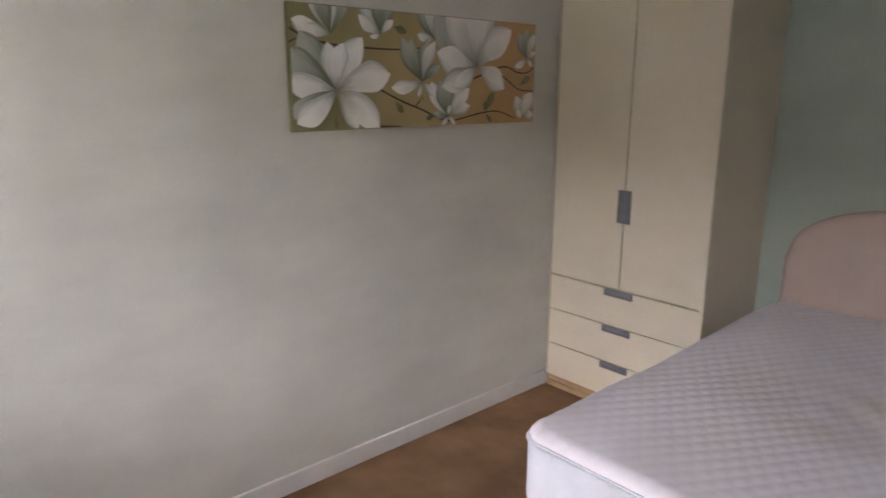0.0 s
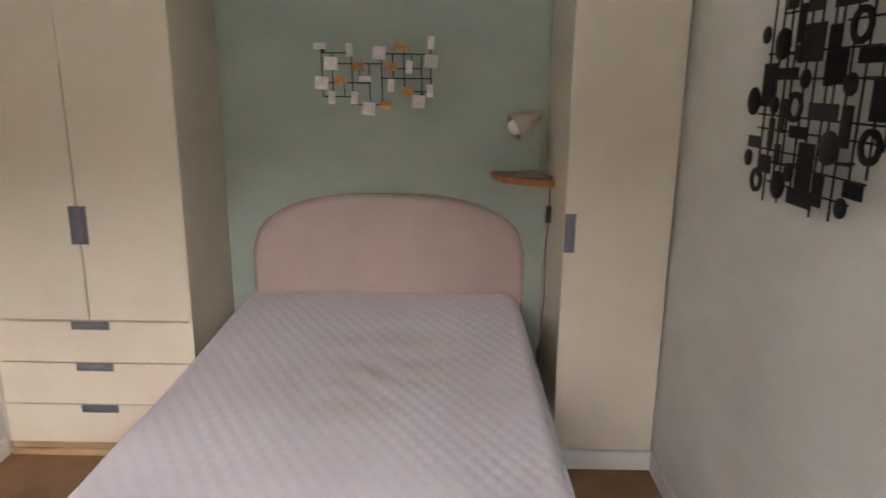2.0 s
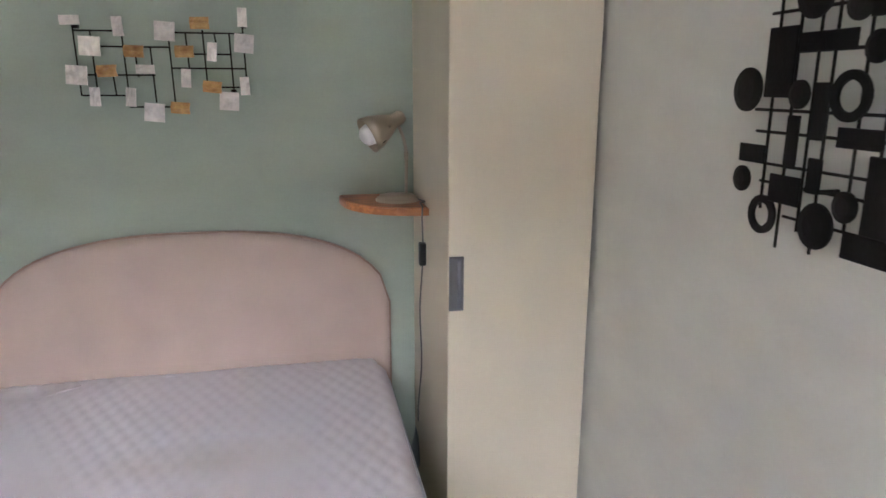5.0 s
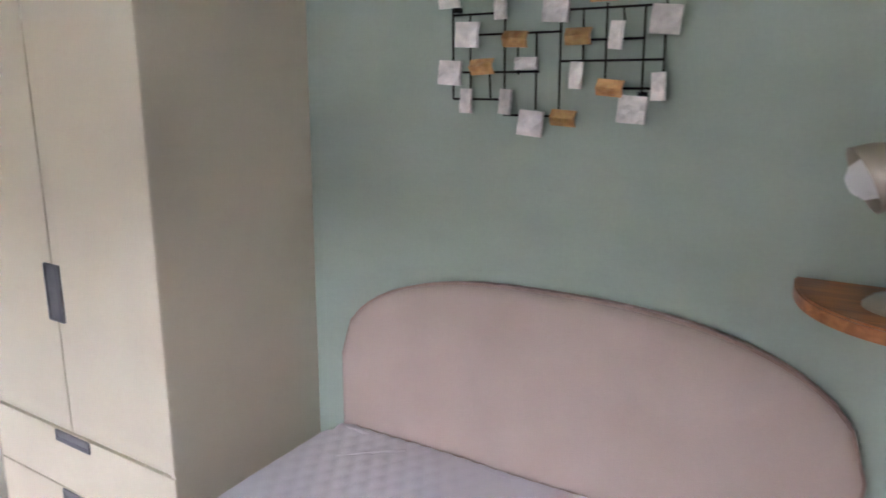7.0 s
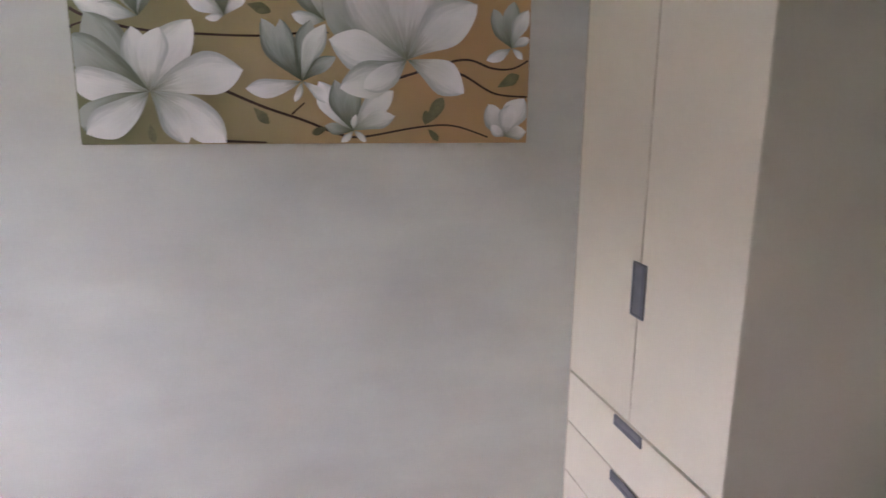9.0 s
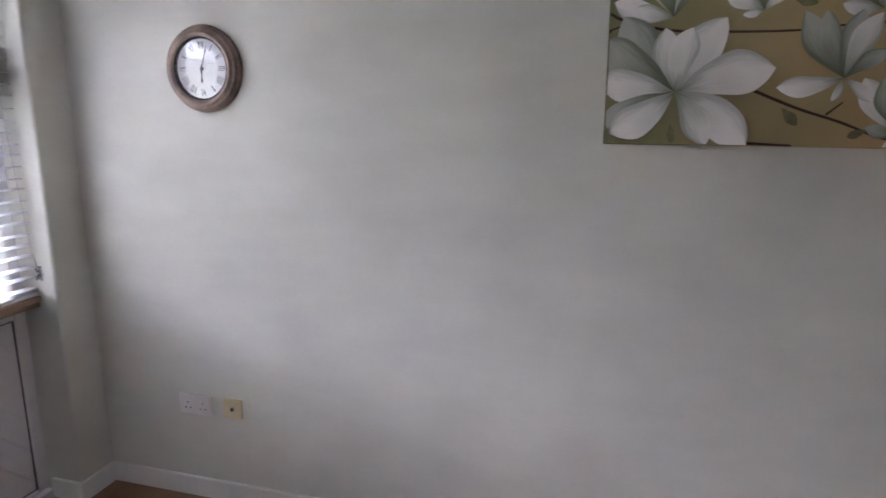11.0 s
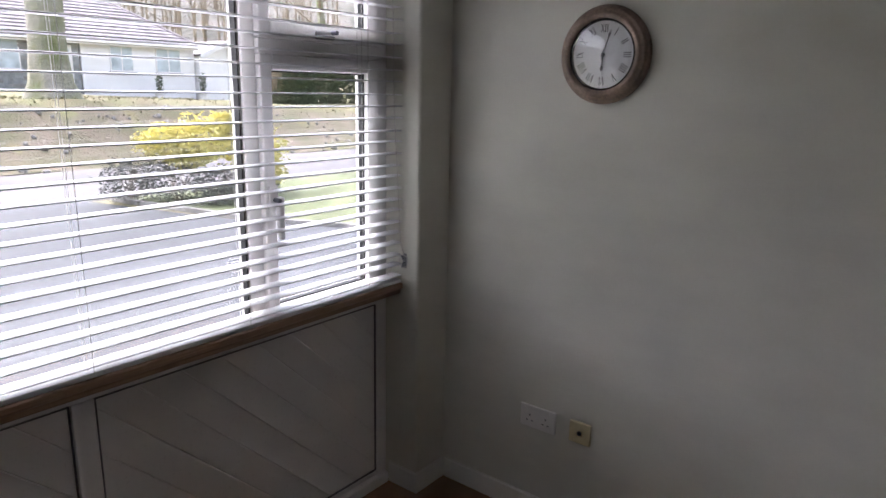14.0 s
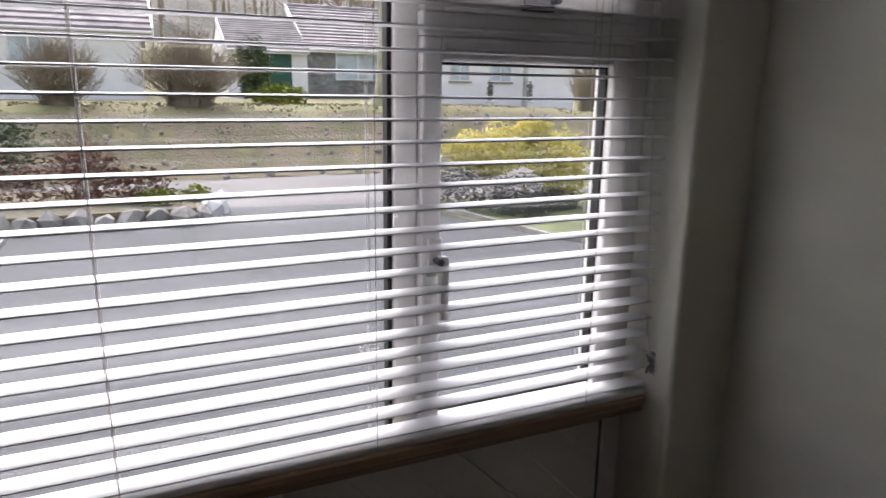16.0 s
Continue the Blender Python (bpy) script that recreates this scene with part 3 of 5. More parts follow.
for x in (0.35, 0.852, 1.313, 1.82, 2.25):
    bm = bmesh.new()
    for y in (BY0 - 0.001, BY1 + 0.001):
        tube(bm, [(x, y, SILL_Z + 0.012), (x, y, 2.05)], 0.0009, 5)
    tube(bm, [(x + 0.004, (BY0 + BY1) / 2, SILL_Z + 0.012), (x + 0.004, (BY0 + BY1) / 2, 2.05)], 0.0008, 5)
    for k in range(28):
        tube(bm, [(x, BY0, SLAT0 + k * PITCH - 0.003), (x, BY1, SLAT0 + k * PITCH - 0.003)], 0.0006, 4)
    part("ladder_cord", bm, CORD, blind, "thin pale ladder cord")
# the pull cord and its hook on the reveal
hook = thing("cord_hook", (OPEN_X0, -0.1, 0.92), "small metal cord hook on the window reveal", "hook")
bm = tube(bmesh.new(), [(OPEN_X0, -0.1, 0.95), (OPEN_X0 + 0.012, -0.1, 0.95), (OPEN_X0 + 0.018, -0.1, 0.965)], 0.003)
tube(bm, [(OPEN_X0, -0.1, 0.935), (OPEN_X0 + 0.012, -0.1, 0.935), (OPEN_X0 + 0.018, -0.1, 0.92)], 0.003)
part("hook_arms", bm, METAL, hook, smooth=True)
part("hook_plate", abox(OPEN_X0, OPEN_X0 + 0.003, -0.108, -0.092, 0.915, 0.97, 0.001), METAL, hook)
loop = thing("blind_cord", (OPEN_X0 + 0.02, -0.105, 0.9), "pale blind cord wound on its hook", "cord")
bm = tube(bmesh.new(), [(OPEN_X0 + 0.008, -0.1 + 0.022 * math.sin(a * 0.7), 0.942 + 0.024 * math.cos(a * 0.7)) for a in range(28)], 0.0013, 5)
tube(bm, [(BX0 + 0.06, BY1 + 0.004, 2.05), (BX0 + 0.05, BY1 + 0.006, 1.5), (OPEN_X0 + 0.02, -0.105, 1.02), (OPEN_X0 + 0.008, -0.1, 0.966)], 0.0013, 5)
part("cord", bm, CORD, loop, smooth=True)

# ---- left wardrobe with drawers ----
LF, RF = 3.442, 3.388               # the fronts of the two wardrobes


def cup_handle(parent, x, z, w, hgt, y):
    """A pressed metal grip let into the front: a thin rim round a recess."""
    t = 0.006
    bm = abox(x - w / 2, x - w / 2 + t, y - 0.005, y + 0.002, z - hgt / 2, z + hgt / 2, 0.001, 1)
    box(bm, x + w / 2 - t, x + w / 2, y - 0.005, y + 0.002, z - hgt / 2, z + hgt / 2, 0.001, 1)
    box(bm, x - w / 2 + t, x + w / 2 - t, y - 0.005, y + 0.002, z + hgt / 2 - t, z + hgt / 2, 0.001, 1)
    box(bm, x - w / 2 + t, x + w / 2 - t, y - 0.005, y + 0.002, z - hgt / 2, z - hgt / 2 + t, 0.001, 1)
    hd = part("handle", bm, METAL, parent, "grey metal recessed grip")
    part("recess", abox(x - w / 2 + t, x + w / 2 - t, y - 0.002, y + 0.001, z - hgt / 2 + t, z + hgt / 2 - t), METAL, hd)
    # A darker raised strip paints in the shade of the grip's slit.
    slit = abox(x - w / 2 + t, x + w / 2 - t, y - 0.0035, y - 0.001, z - hgt / 2 + t, z - hgt / 2 + 2 * t) if w > hgt else abox(x + w / 2 - 3 * t, x + w / 2 - t, y - 0.0035, y - 0.001, z - hgt / 2 + t, z + hgt / 2 - t)
    part("grip_painted_shade", slit, METAL_DARK, hd)


LX0, LX1, LM = 0.02, 0.882, 0.444
ward = thing("wardrobe", (0.44, 3.69, 0), "tall cream two-door wardrobe with three drawers", "wardrobe")
part("body", abox(LX0, LX1 - 0.02, LF + 0.02, BACK - 0.002, 0.06, 2.36, 0.002), CREAM_DEEP, ward)
part("side_panel", abox(LX1 - 0.0195, LX1, LF + 0.003, BACK - 0.001, 0.0, 2.36, 0.0015), CREAM, ward, "cream laminate side panel")
part("plinth", abox(LX0, LX1 - 0.02, LF + 0.012, LF + 0.05, 0.0, 0.059, 0.002), OAK, ward, "oak-coloured plinth strip")
part("plinth_bead", abox(LX0 + 0.003, LX1 - 0.021, LF - 0.008, LF + 0.0115, 0.0, 0.032, 0.006), OAK, ward, "oak-coloured quarter bead")
for x0, x1 in ((LX0 + 0.002, LM - 0.003), (LM + 0.003, LX1 - 0.001)):
    d = part("door", abox(x0, x1, LF, LF + 0.019, 0.645, 2.355, 0.0015), CREAM, ward)
    if x0 > LM:
        cup_handle(d, LM + 0.001, 1.055, 0.07, 0.16, LF - 0.001)
zs = (0.064, 0.252, 0.449, 0.640)
for z0, z1 in zip(zs, zs[1:]):
    d = part("drawer_front", abox(LX0 + 0.002, LX1 - 0.001, LF, LF + 0.019, z0, z1 - 0.005, 0.0015), CREAM, ward)
    cup_handle(d, 0.442, z1 - 0.023, 0.16, 0.034, LF - 0.001)
part("filler", abox(0.001, LX0 - 0.002, LF + 0.006, LF + 0.03, 0.0, 2.36), CREAM_DEEP, ward, "scribed filler strip against the wall")
part("cornice", abox(LX0, LX1 - 0.001, LF, LF + 0.02, 2.3605, TOP - 0.003), CREAM, ward)

# ---- right wardrobe ----
RX0, RX1 = 2.43, W - 0.006
wardr = thing("wardrobe", (2.65, 3.66, 0), "narrow tall cream wardrobe with one plain door", "wardrobe")
part("side_panel", abox(RX0, RX0 + 0.019, RF + 0.003, BACK - 0.001, 0.0, 2.36, 0.0015), CREAM, wardr, "cream laminate side panel")
# Carcase coloured near-black so the gap beside the cream door looks shaded.
part("body", abox(RX0 + 0.0195, RX1, RF + 0.02, BACK - 0.002, 0.09, 2.36, 0.002), RECESS_SHADE, wardr)
d = part("door", abox(RX0 + 0.002, RX1 - 0.008, RF, RF + 0.019, 0.1, 2.355, 0.0015), CREAM, wardr)
cup_handle(d, RX0 + 0.023, 1.06, 0.042, 0.158, RF - 0.001)
part("plinth", abox(RX0 + 0.0195, RX1, RF + 0.004, RF + 0.03, 0.0, 0.092, 0.002), GLOSS, wardr, "white painted plinth")
part("plinth_bead", abox(RX0 + 0.0195, RX1, RF - 0.004, RF + 0.0035, 0.05, 0.09, 0.004), GLOSS, wardr, "white painted bead")
part("cornice", abox(RX0, RX1, RF, RF + 0.02, 2.3605, TOP - 0.003), CREAM, wardr)

# ---- bed ----
MX0, MX1, MY0, MY1, MZ = 0.99, 2.31, 2.094, 3.918, 0.612
bed = thing("divan_bed", (1.64, 2.95, 0), "double divan bed with a pink rounded velour headboard", "bed")
part("divan_base", abox(MX0 + 0.02, MX1 - 0.02, MY0 + 0.03, MY1 - 0.01, 0.06, 0.375, 0.02, 3), DIVAN, bed, "oatmeal fabric divan base")
for x in (MX0 + 0.12, MX1 - 0.12):
    for y in (MY0 + 0.15, MY1 - 0.15):
        part("castor", lathe(bmesh.new(), [(0, 0), (0.024, 0), (0.028, 0.01), (0.024, 0.06), (0, 0.06)], Matrix.Translation((x, y, 0)), 16), PLASTIC_BLACK, bed)


def headboard_outline(inset):
    """Low shoulders rising in a shallow arch."""
    x0, x1, zs_, zt = 1.012 + inset, 2.332 - inset, 0.865 - inset, 1.118 - inset
    pts = [(x0, 0.45), (x0, zs_ - 0.03)]
    n = 40
    for i in range(n + 1):
        s = -1 + 2 * i / n
        f_ = (1 - abs(s) ** 2.6) ** (1 / 2.1)
        pts.append(((x0 + x1) / 2 + s * (x1 - x0) / 2, zs_ - 0.03 + (zt - zs_ + 0.03) * f_))
    pts += [(x1, zs_ - 0.03), (x1, 0.45)]
    out = [pts[0]]
    for p in pts[1:]:
        if abs(p[0] - out[-1][0]) + abs(p[1] - out[-1][1]) > 1e-4:
            out.append(p)
    return out


bm = bmesh.new()
layers = [(0.0, 3.983), (0.0, 3.952), (0.004, 3.94), (0.012, 3.932), (0.026, 3.927)]
loops = [[bm.verts.new((x, y, z)) for x, z in headboard_outline(i)] for i, y in layers]
for a, b in zip(loops, loops[1:]):
    for k in range(len(a) - 1):
        bm.faces.new((a[k], a[k + 1], b[k + 1], b[k]))
bm.faces.new(loops[-1])
bm.faces.new(loops[0][::-1])
bmesh.ops.recalc_face_normals(bm, faces=bm.faces)
hb = part("headboard", bm, VELOUR, bed, "dusty pink velour headboard", True)
ol = headboard_outline(0.0)
part("piping", tube(bmesh.new(), [(x, 3.951, z) for x, z in ol], 0.0045, 8), PIPING, hb, "piped edge of the headboard", True)
for x in (1.35, 1.95):
    part("headboard_strut", abox(x - 0.03, x + 0.03, 3.93, 3.95, 0.2, 0.5), OAK, bed)

mattress = thing("mattress", (1.64, 2.95, 0.376), "bare mattress in a white quilted protector, faintly stained", "mattress")
# quilted top as real relief, with rounded rim
bm = bmesh.new()
NX, NY = 160, 224
rows = []
for j in range(NY + 1):
    y = MY0 + (MY1 - MY0) * j / NY
    row = []
    for i in range(NX + 1):
        x = MX0 + (MX1 - MX0) * i / NX
        u, v = (x - MX0), (y - MY0)
        e = min(u, MX1 - x)
        ey = min(v, MY1 - y)
        q = abs(math.sin(math.pi * (u + 0.62 * v) / 0.054)) * abs(math.sin(math.pi * (u - 0.62 * v) / 0.054))
        calm = 0.55 + 0.45 * noise.noise((x * 2.1, y * 2.1, 0.3))
        far = 1.0 if y < 3.1 else max(0.75, 1 - (y - 3.1) * 0.5)
        hgt = 0.007 * q ** 0.5 * calm * far + 0.006 * noise.noise((x * 3, y * 3, 1.0))
        hgt += 0.02 * max(0.0, min(1.0, (y - 2.9) / 0.7))
        hgt += 0.004 * math.exp(-(((x - 1.72) / 0.22) ** 2 + ((y - 3.02) / 0.16) ** 2)) * math.sin(34 * (y - 3.0) + 3 * math.sin(11 * x) + 5 * x)
        hgt -= 0.012 * math.exp(-(((x - 1.62) / 0.3) ** 2 + ((y - 3.0) / 0.35) ** 2))
        rim = 0.05
        for ee in (e, v, ey + 0.035):
            if ee < rim:
                hgt -= rim - math.sqrt(max(0.0, rim * rim - (rim - ee) ** 2))
        # round the corners in plan
        cx, cy, r = x, y, 0.09
        ix, iy = max(MX0 + r, min(MX1 - r, x)), max(MY0 + r, min(MY1 - r, y))
        dx, dy = x - ix, y - iy
        if dx and dy:
            mxd = max(abs(dx), abs(dy))
            k_ = mxd / math.hypot(dx, dy)
            cx, cy = ix + dx * k_, iy + dy * k_
        row.append(bm.verts.new((cx, cy, MZ + hgt)))
    rows.append(row)
for a, b in zip(rows, rows[1:]):
    for i in range(NX):
        bm.faces.new((a[i], a[i + 1], b[i + 1], b[i]))
part("quilted_top", bm, COVER, mattress, "white quilted cotton top", True)
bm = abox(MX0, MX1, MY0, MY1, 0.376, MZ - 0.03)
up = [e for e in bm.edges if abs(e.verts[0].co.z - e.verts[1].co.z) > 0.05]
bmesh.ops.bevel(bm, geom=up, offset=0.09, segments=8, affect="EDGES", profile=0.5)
part("mattress_side", bm, COVER_SIDE_SHADED, mattress, "white stretch side of the protector, toned down as if shaded", False)
bm = bmesh.new()
R = 0.09
loop_ = []
for cx, cy, a0 in ((MX0 + R, MY0 + R, 180), (MX1 - R, MY0 + R, 270), (MX1 - R, MY1 - R, 0), (MX0 + R, MY1 - R, 90)):
    for k in range(7):
        a = radians(a0 + 15 * k)
        loop_.append((cx + (R + 0.002) * math.cos(a), cy + (R + 0.002) * math.sin(a), MZ - 0.04 + 0.003 * math.sin(k + cx * 9)))
loop_.append(loop_[0])
part("piped_seam", tube(bm, loop_, 0.005, 8), COVER_SIDE_SHADED, mattress, "stitched seam of the protector", True)
bm = tube(bmesh.new(), [(MX0 + 0.06 + 0.06 * k, MY1 - 0.02 - 0.004 * math.sin(k * 0.9), MZ + 0.012 + 0.004 * math.sin(k * 1.7)) for k in range(21)], 0.008, 8)
part("rear_hem", bm, COVER, mattress, "rolled hem of the protector at the headboard", True)
for xa, xb, sg in ((MX0 + 0.02, MX0 + 0.3, 1), (MX1 - 0.02, MX1 - 0.3, -1)):
    pts = [(xa + (xb - xa) * q, MY1 - 0.3 + 0.25 * q ** 0.8, MZ + 0.021 - 0.02 * (1 - q) ** 3 + 0.002 * math.sin(9 * q)) for q in (0, 0.12, 0.25, 0.4, 0.55, 0.7, 0.85, 1)]
    part("corner_seam", tube(bmesh.new(), pts, 0.004, 6), COVER, mattress, "gathered corner seam of the protector", True)

# ---- corner shelf and lamp ----
SX, SZ = RX0, 1.23
bm = bmesh.new()
outline = [(SX - 0.001, BACK - 0.001, SZ - 0.026)]
for k in range(17):
    a = math.pi / 2 * k / 16
    outline.append((SX - 0.001 - 0.265 * math.cos(a) ** 0.85, BACK - 0.001 - 0.31 * math.sin(a) ** 0.85, SZ - 0.026))
prism(bm, outline, (0, 0, 0.026))
top_edges = [e for e in bm.edges if e.verts[0].co.z > SZ - 0.001 and e.verts[1].co.z > SZ - 0.001]
bmesh.ops.bevel(bm, geom=top_edges, offset=0.004, segments=2, affect="EDGES")
tagged(part("corner_shelf", bm, PINE), "orange varnished pine corner shelf on the wall", "shelf")

lamp = thing("desk_lamp", (2.335, 3.82, SZ), "brushed nickel desk lamp with a tilted bell shade", "lamp")
bx, by = 2.35, 3.83
part("base", lathe(bmesh.new(), [(0, SZ), (0.073, SZ), (0.073, SZ + 0.005), (0.068, SZ + 0.011), (0.062, SZ + 0.012), (0.060, SZ + 0.018), (0.02, SZ + 0.024), (0, SZ + 0.024)], Matrix.Translation((bx, by, 0)), 48), NICKEL, lamp, "stepped round base", True)
part("stem", tube(bmesh.new(), [(bx + 0.03, by, SZ + 0.02), (bx + 0.032, by, SZ + 0.15), (bx + 0.031, by, SZ + 0.17), (bx + 0.022, by, SZ + 0.21), (bx + 0.002, by, SZ + 0.262)], 0.0055, 12), NICKEL, lamp, "bent metal stem", True)
part("collar", tube(bmesh.new(), [(bx + 0.0315, by, SZ + 0.135), (bx + 0.0318, by, SZ + 0.162)], 0.0075, 12), NICKEL, lamp, "", True)
head = Vector((bx + 0.004, by, SZ + 0.27))
axis = Vector((-0.82, -0.22, -0.42)).normalized()
mm = Matrix.Translation(head) @ axis.to_track_quat("Z", "Y").to_matrix().to_4x4()
shade = part("shade", lathe(bmesh.new(), [(0, -0.026), (0.016, -0.022), (0.023, -0.01), (0.023, 0.012), (0.026, 0.022), (0.04, 0.05), (0.054, 0.085), (0.06, 0.118), (0.0585, 0.118), (0.052, 0.085), (0.038, 0.05), (0.02, 0.022), (0, 0.02)], mm, 40), NICKEL, lamp, "brushed nickel bell shade", True)
part("bulb", lathe(bmesh.new(), [(0, 0.03), (0.014, 0.032), (0.016, 0.06), (0.03, 0.085), (0.036, 0.105), (0.031, 0.128), (0.016, 0.14), (0, 0.143)], mm, 32), BULB, shade, "unlit white frosted bulb", True)
part("vent_slot", tube(bmesh.new(), [mm @ Vector((0.0405, -0.033, 0.082)), mm @ Vector((0.0425, -0.034, 0.096))], 0.003, 6), PLASTIC_BLACK, shade)
part("shade_screw", tube(bmesh.new(), [mm @ Vector((0.04, 0, 0.05)), mm @ Vector((0.052, 0, 0.05))], 0.004, 8), NICKEL, shade)

flex = thing("lamp_flex", (2.41, 3.6, 0.4), "grey lamp flex hanging down with a black inline switch", "cable")
pts = [(bx + 0.065, by - 0.02, SZ + 0.006), (bx + 0.08, by - 0.08, SZ + 0.006), (2.41, 3.73, SZ + 0.006), (2.408, 3.672, SZ + 0.004), (2.405, 3.666, SZ - 0.03)]
pts += [(2.405 + 0.004 * math.sin(k * 0.9), 3.66 + 0.006 * math.sin(k * 0.6) + 0.006 * k, SZ - 0.06 - 0.055 * k) for k in range(14)]
part("cord", tube(bmesh.new(), pts, 0.0028, 8), CABLE_GREY, flex, "", True)
part("switch", abox(2.394, 2.416, 3.65, 3.677, 1.045, 1.12, 0.005), PLASTIC_BLACK, flex, "black plastic inline switch")
pad = thing("folded_bag", (2.385, 3.86, 0), "folded blue-grey plastic bag leaning behind the bed", "bag")
bm = bmesh.new()
gr = []
for j in range(13):
    row = []
    for i in range(9):
        u, v = i / 8, j / 12
        row.append(bm.verts.new((2.35 + 0.05 * v + 0.012 * noise.noise((u * 3, v * 3, 4)), 3.7 + 0.22 * u * (1 - 0.35 * v), 0.42 * v * (1 - 0.25 * (2 * u - 1) ** 2))))
    gr.append(row)
for a, b in zip(gr, gr[1:]):
    for i in range(8):
        bm.faces.new((a[i], a[i + 1], b[i + 1], b[i]))
bmesh.ops.solidify(bm, geom=bm.faces[:], thickness=0.02)
part("bag_body", bm, PALEBAG, pad, "", True)

# ---- metal wall sculpture over the bed ----
AY = 3.945
art = thing("metal_wall_sculpture", (1.63, BACK, 1.66), "wall sculpture of silver and copper squares on black wires", "wall art")
VERT = [(1.373, 1.782, 1.572), (1.421, 1.768, 1.572), (1.512, 1.754, 1.572), (1.592, 1.72, 1.55), (1.649, 1.743, 1.54), (1.7, 1.766, 1.658), (1.752, 1.775, 1.613), (1.833, 1.765, 1.579), (1.787, 1.765, 1.738), (1.875, 1.8, 1.602), (1.475, 1.635, 1.572), (1.546, 1.7, 1.629)]
HORI = [(1.372, 1.768, 1.5), (1.416, 1.721, 1.649), (1.373, 1.635, 1.597), (1.373, 1.572, 1.515), (1.511, 1.536, 1.66), (1.638, 1.766, 1.876), (1.693, 1.701, 1.833), (1.649, 1.657, 1.876), (1.77, 1.598, 1.873)]
for x, z1, z0 in VERT:
    part("wire", tube(bmesh.new(), [(x - 0.002, AY + 0.012, z1), (x + 0.002, AY + 0.012, z0)], 0.0026, 6), BLACK, art)
for x0, z, x1 in HORI:
    part("wire", tube(bmesh.new(), [(x0, AY + 0.017, z), (x1, AY + 0.017, z)], 0.0026, 6), BLACK, art)
for x, z in ((1.375, 1.78), (1.876, 1.79), (1.587, 1.495), (1.833, 1.585)):
    part("wall_peg", abox(x - 0.008, x + 0.008, AY + 0.013, BACK, z - 0.006, z + 0.006, 0.002), BLACK, art)
rnd = random.Random(5)


def leaf_plate(x, z, w, h_, material, label, tilt, fold=0.0):
    """A small crumpled metal plate, dished and bent at its edges; fold: how far it is folded out along its middle."""
    bm = bmesh.new()
    n = 6
    fr, bk = [], []
    for j in range(n + 1):
        a, b = [], []
        for i in range(n + 1):
            u, v = i / n - 0.5, j / n - 0.5
            d = 0.006 * noise.noise((u * 4 + x * 30, v * 4 + z * 30, 2.0)) + 0.008 * (u * u + v * v) - fold * (1 - 2 * abs(v)) * (1 - 1.2 * u * u)
            p = Matrix.Rotation(tilt, 3, "Y") @ Vector((u * w, 0, v * h_))
            a.append(bm.verts.new((x + p.x, AY - 0.006 + d, z + p.z)))
            b.append(bm.verts.new((x + p.x, AY + 0.004 + d, z + p.z)))
        fr.append(a)
        bk.append(b)
    for g, flip in ((fr, False), (bk, True)):
        for a, b in zip(g, g[1:]):
            for i in range(n):
                q = (a[i], a[i + 1], b[i + 1], b[i])
                bm.faces.new(q[::-1] if flip else q)
    rim_f = fr[0] + [r_[-1] for r_ in fr[1:]] + fr[-1][-2::-1] + [r_[0] for r_ in fr[-2:0:-1]]
    rim_b = bk[0] + [r_[-1] for r_ in bk[1:]] + bk[-1][-2::-1] + [r_[0] for r_ in bk[-2:0:-1]]
    for i in range(len(rim_f)):
        j = (i + 1) % len(rim_f)
        bm.faces.new((rim_f[i], rim_b[i], rim_b[j], rim_f[j]))
    bmesh.ops.recalc_face_normals(bm, faces=bm.faces)
    part("plate", bm, material, art, label)


for x, z in ((1.416, 1.721), (1.37, 1.634), (1.638, 1.769), (1.876, 1.735), (1.819, 1.554), (1.587, 1.519)):
    leaf_plate(x, z, 0.06, 0.058, SILVERLEAF, "square silver-leaf plate", radians(rnd.uniform(-4, 6)))
for x, z in ((1.502, 1.781), (1.416, 1.568), (1.521, 1.567), (1.691, 1.626), (1.776, 1.708), (1.871, 1.602), (1.875, 1.815)):
    leaf_plate(x, z, 0.029, 0.058, SILVERLEAF, "narrow silver-leaf plate", radians(rnd.uniform(-3, 6)))
for x, z in ((1.367, 1.797), (1.571, 1.653)):
    leaf_plate(x, z, 0.055, 0.028, SILVERLEAF, "flat silver-leaf plate", radians(rnd.uniform(-3, 3)))
for x, z in ((1.543, 1.707), (1.459, 1.647), (1.745, 1.795), (1.693, 1.708), (1.77, 1.599), (1.667, 1.533)):
    leaf_plate(x, z, 0.057, 0.036, COPPER, "folded copper-leaf plate", radians(rnd.uniform(-3, 6)), 0.016)

# ---- black metal sculpture on the east wall ----
BXP = 2.825
bart = thing("black_metal_sculpture", (W, 2.4, 1.6), "black metal wall sculpture of discs, rings and plates", "wall art")
RECT_A = [(2.622, 1.643, 0.068, 0.113), (2.517, 1.671, 0.117, 0.03), (2.391, 1.74, 0.091, 0.087), (2.327, 1.709, 0.051, 0.134), (2.28, 1.683, 0.055, 0.076), (2.132, 1.704, 0.149, 0.033), (2.112, 1.616, 0.097, 0.087), (2.325, 1.585, 0.126, 0.038), (2.216, 1.558, 0.042, 0.09), (2.438, 1.531, 0.085, 0.03), (2.372, 1.454, 0.074, 0.113), (2.292, 1.409, 0.047, 0.074)]
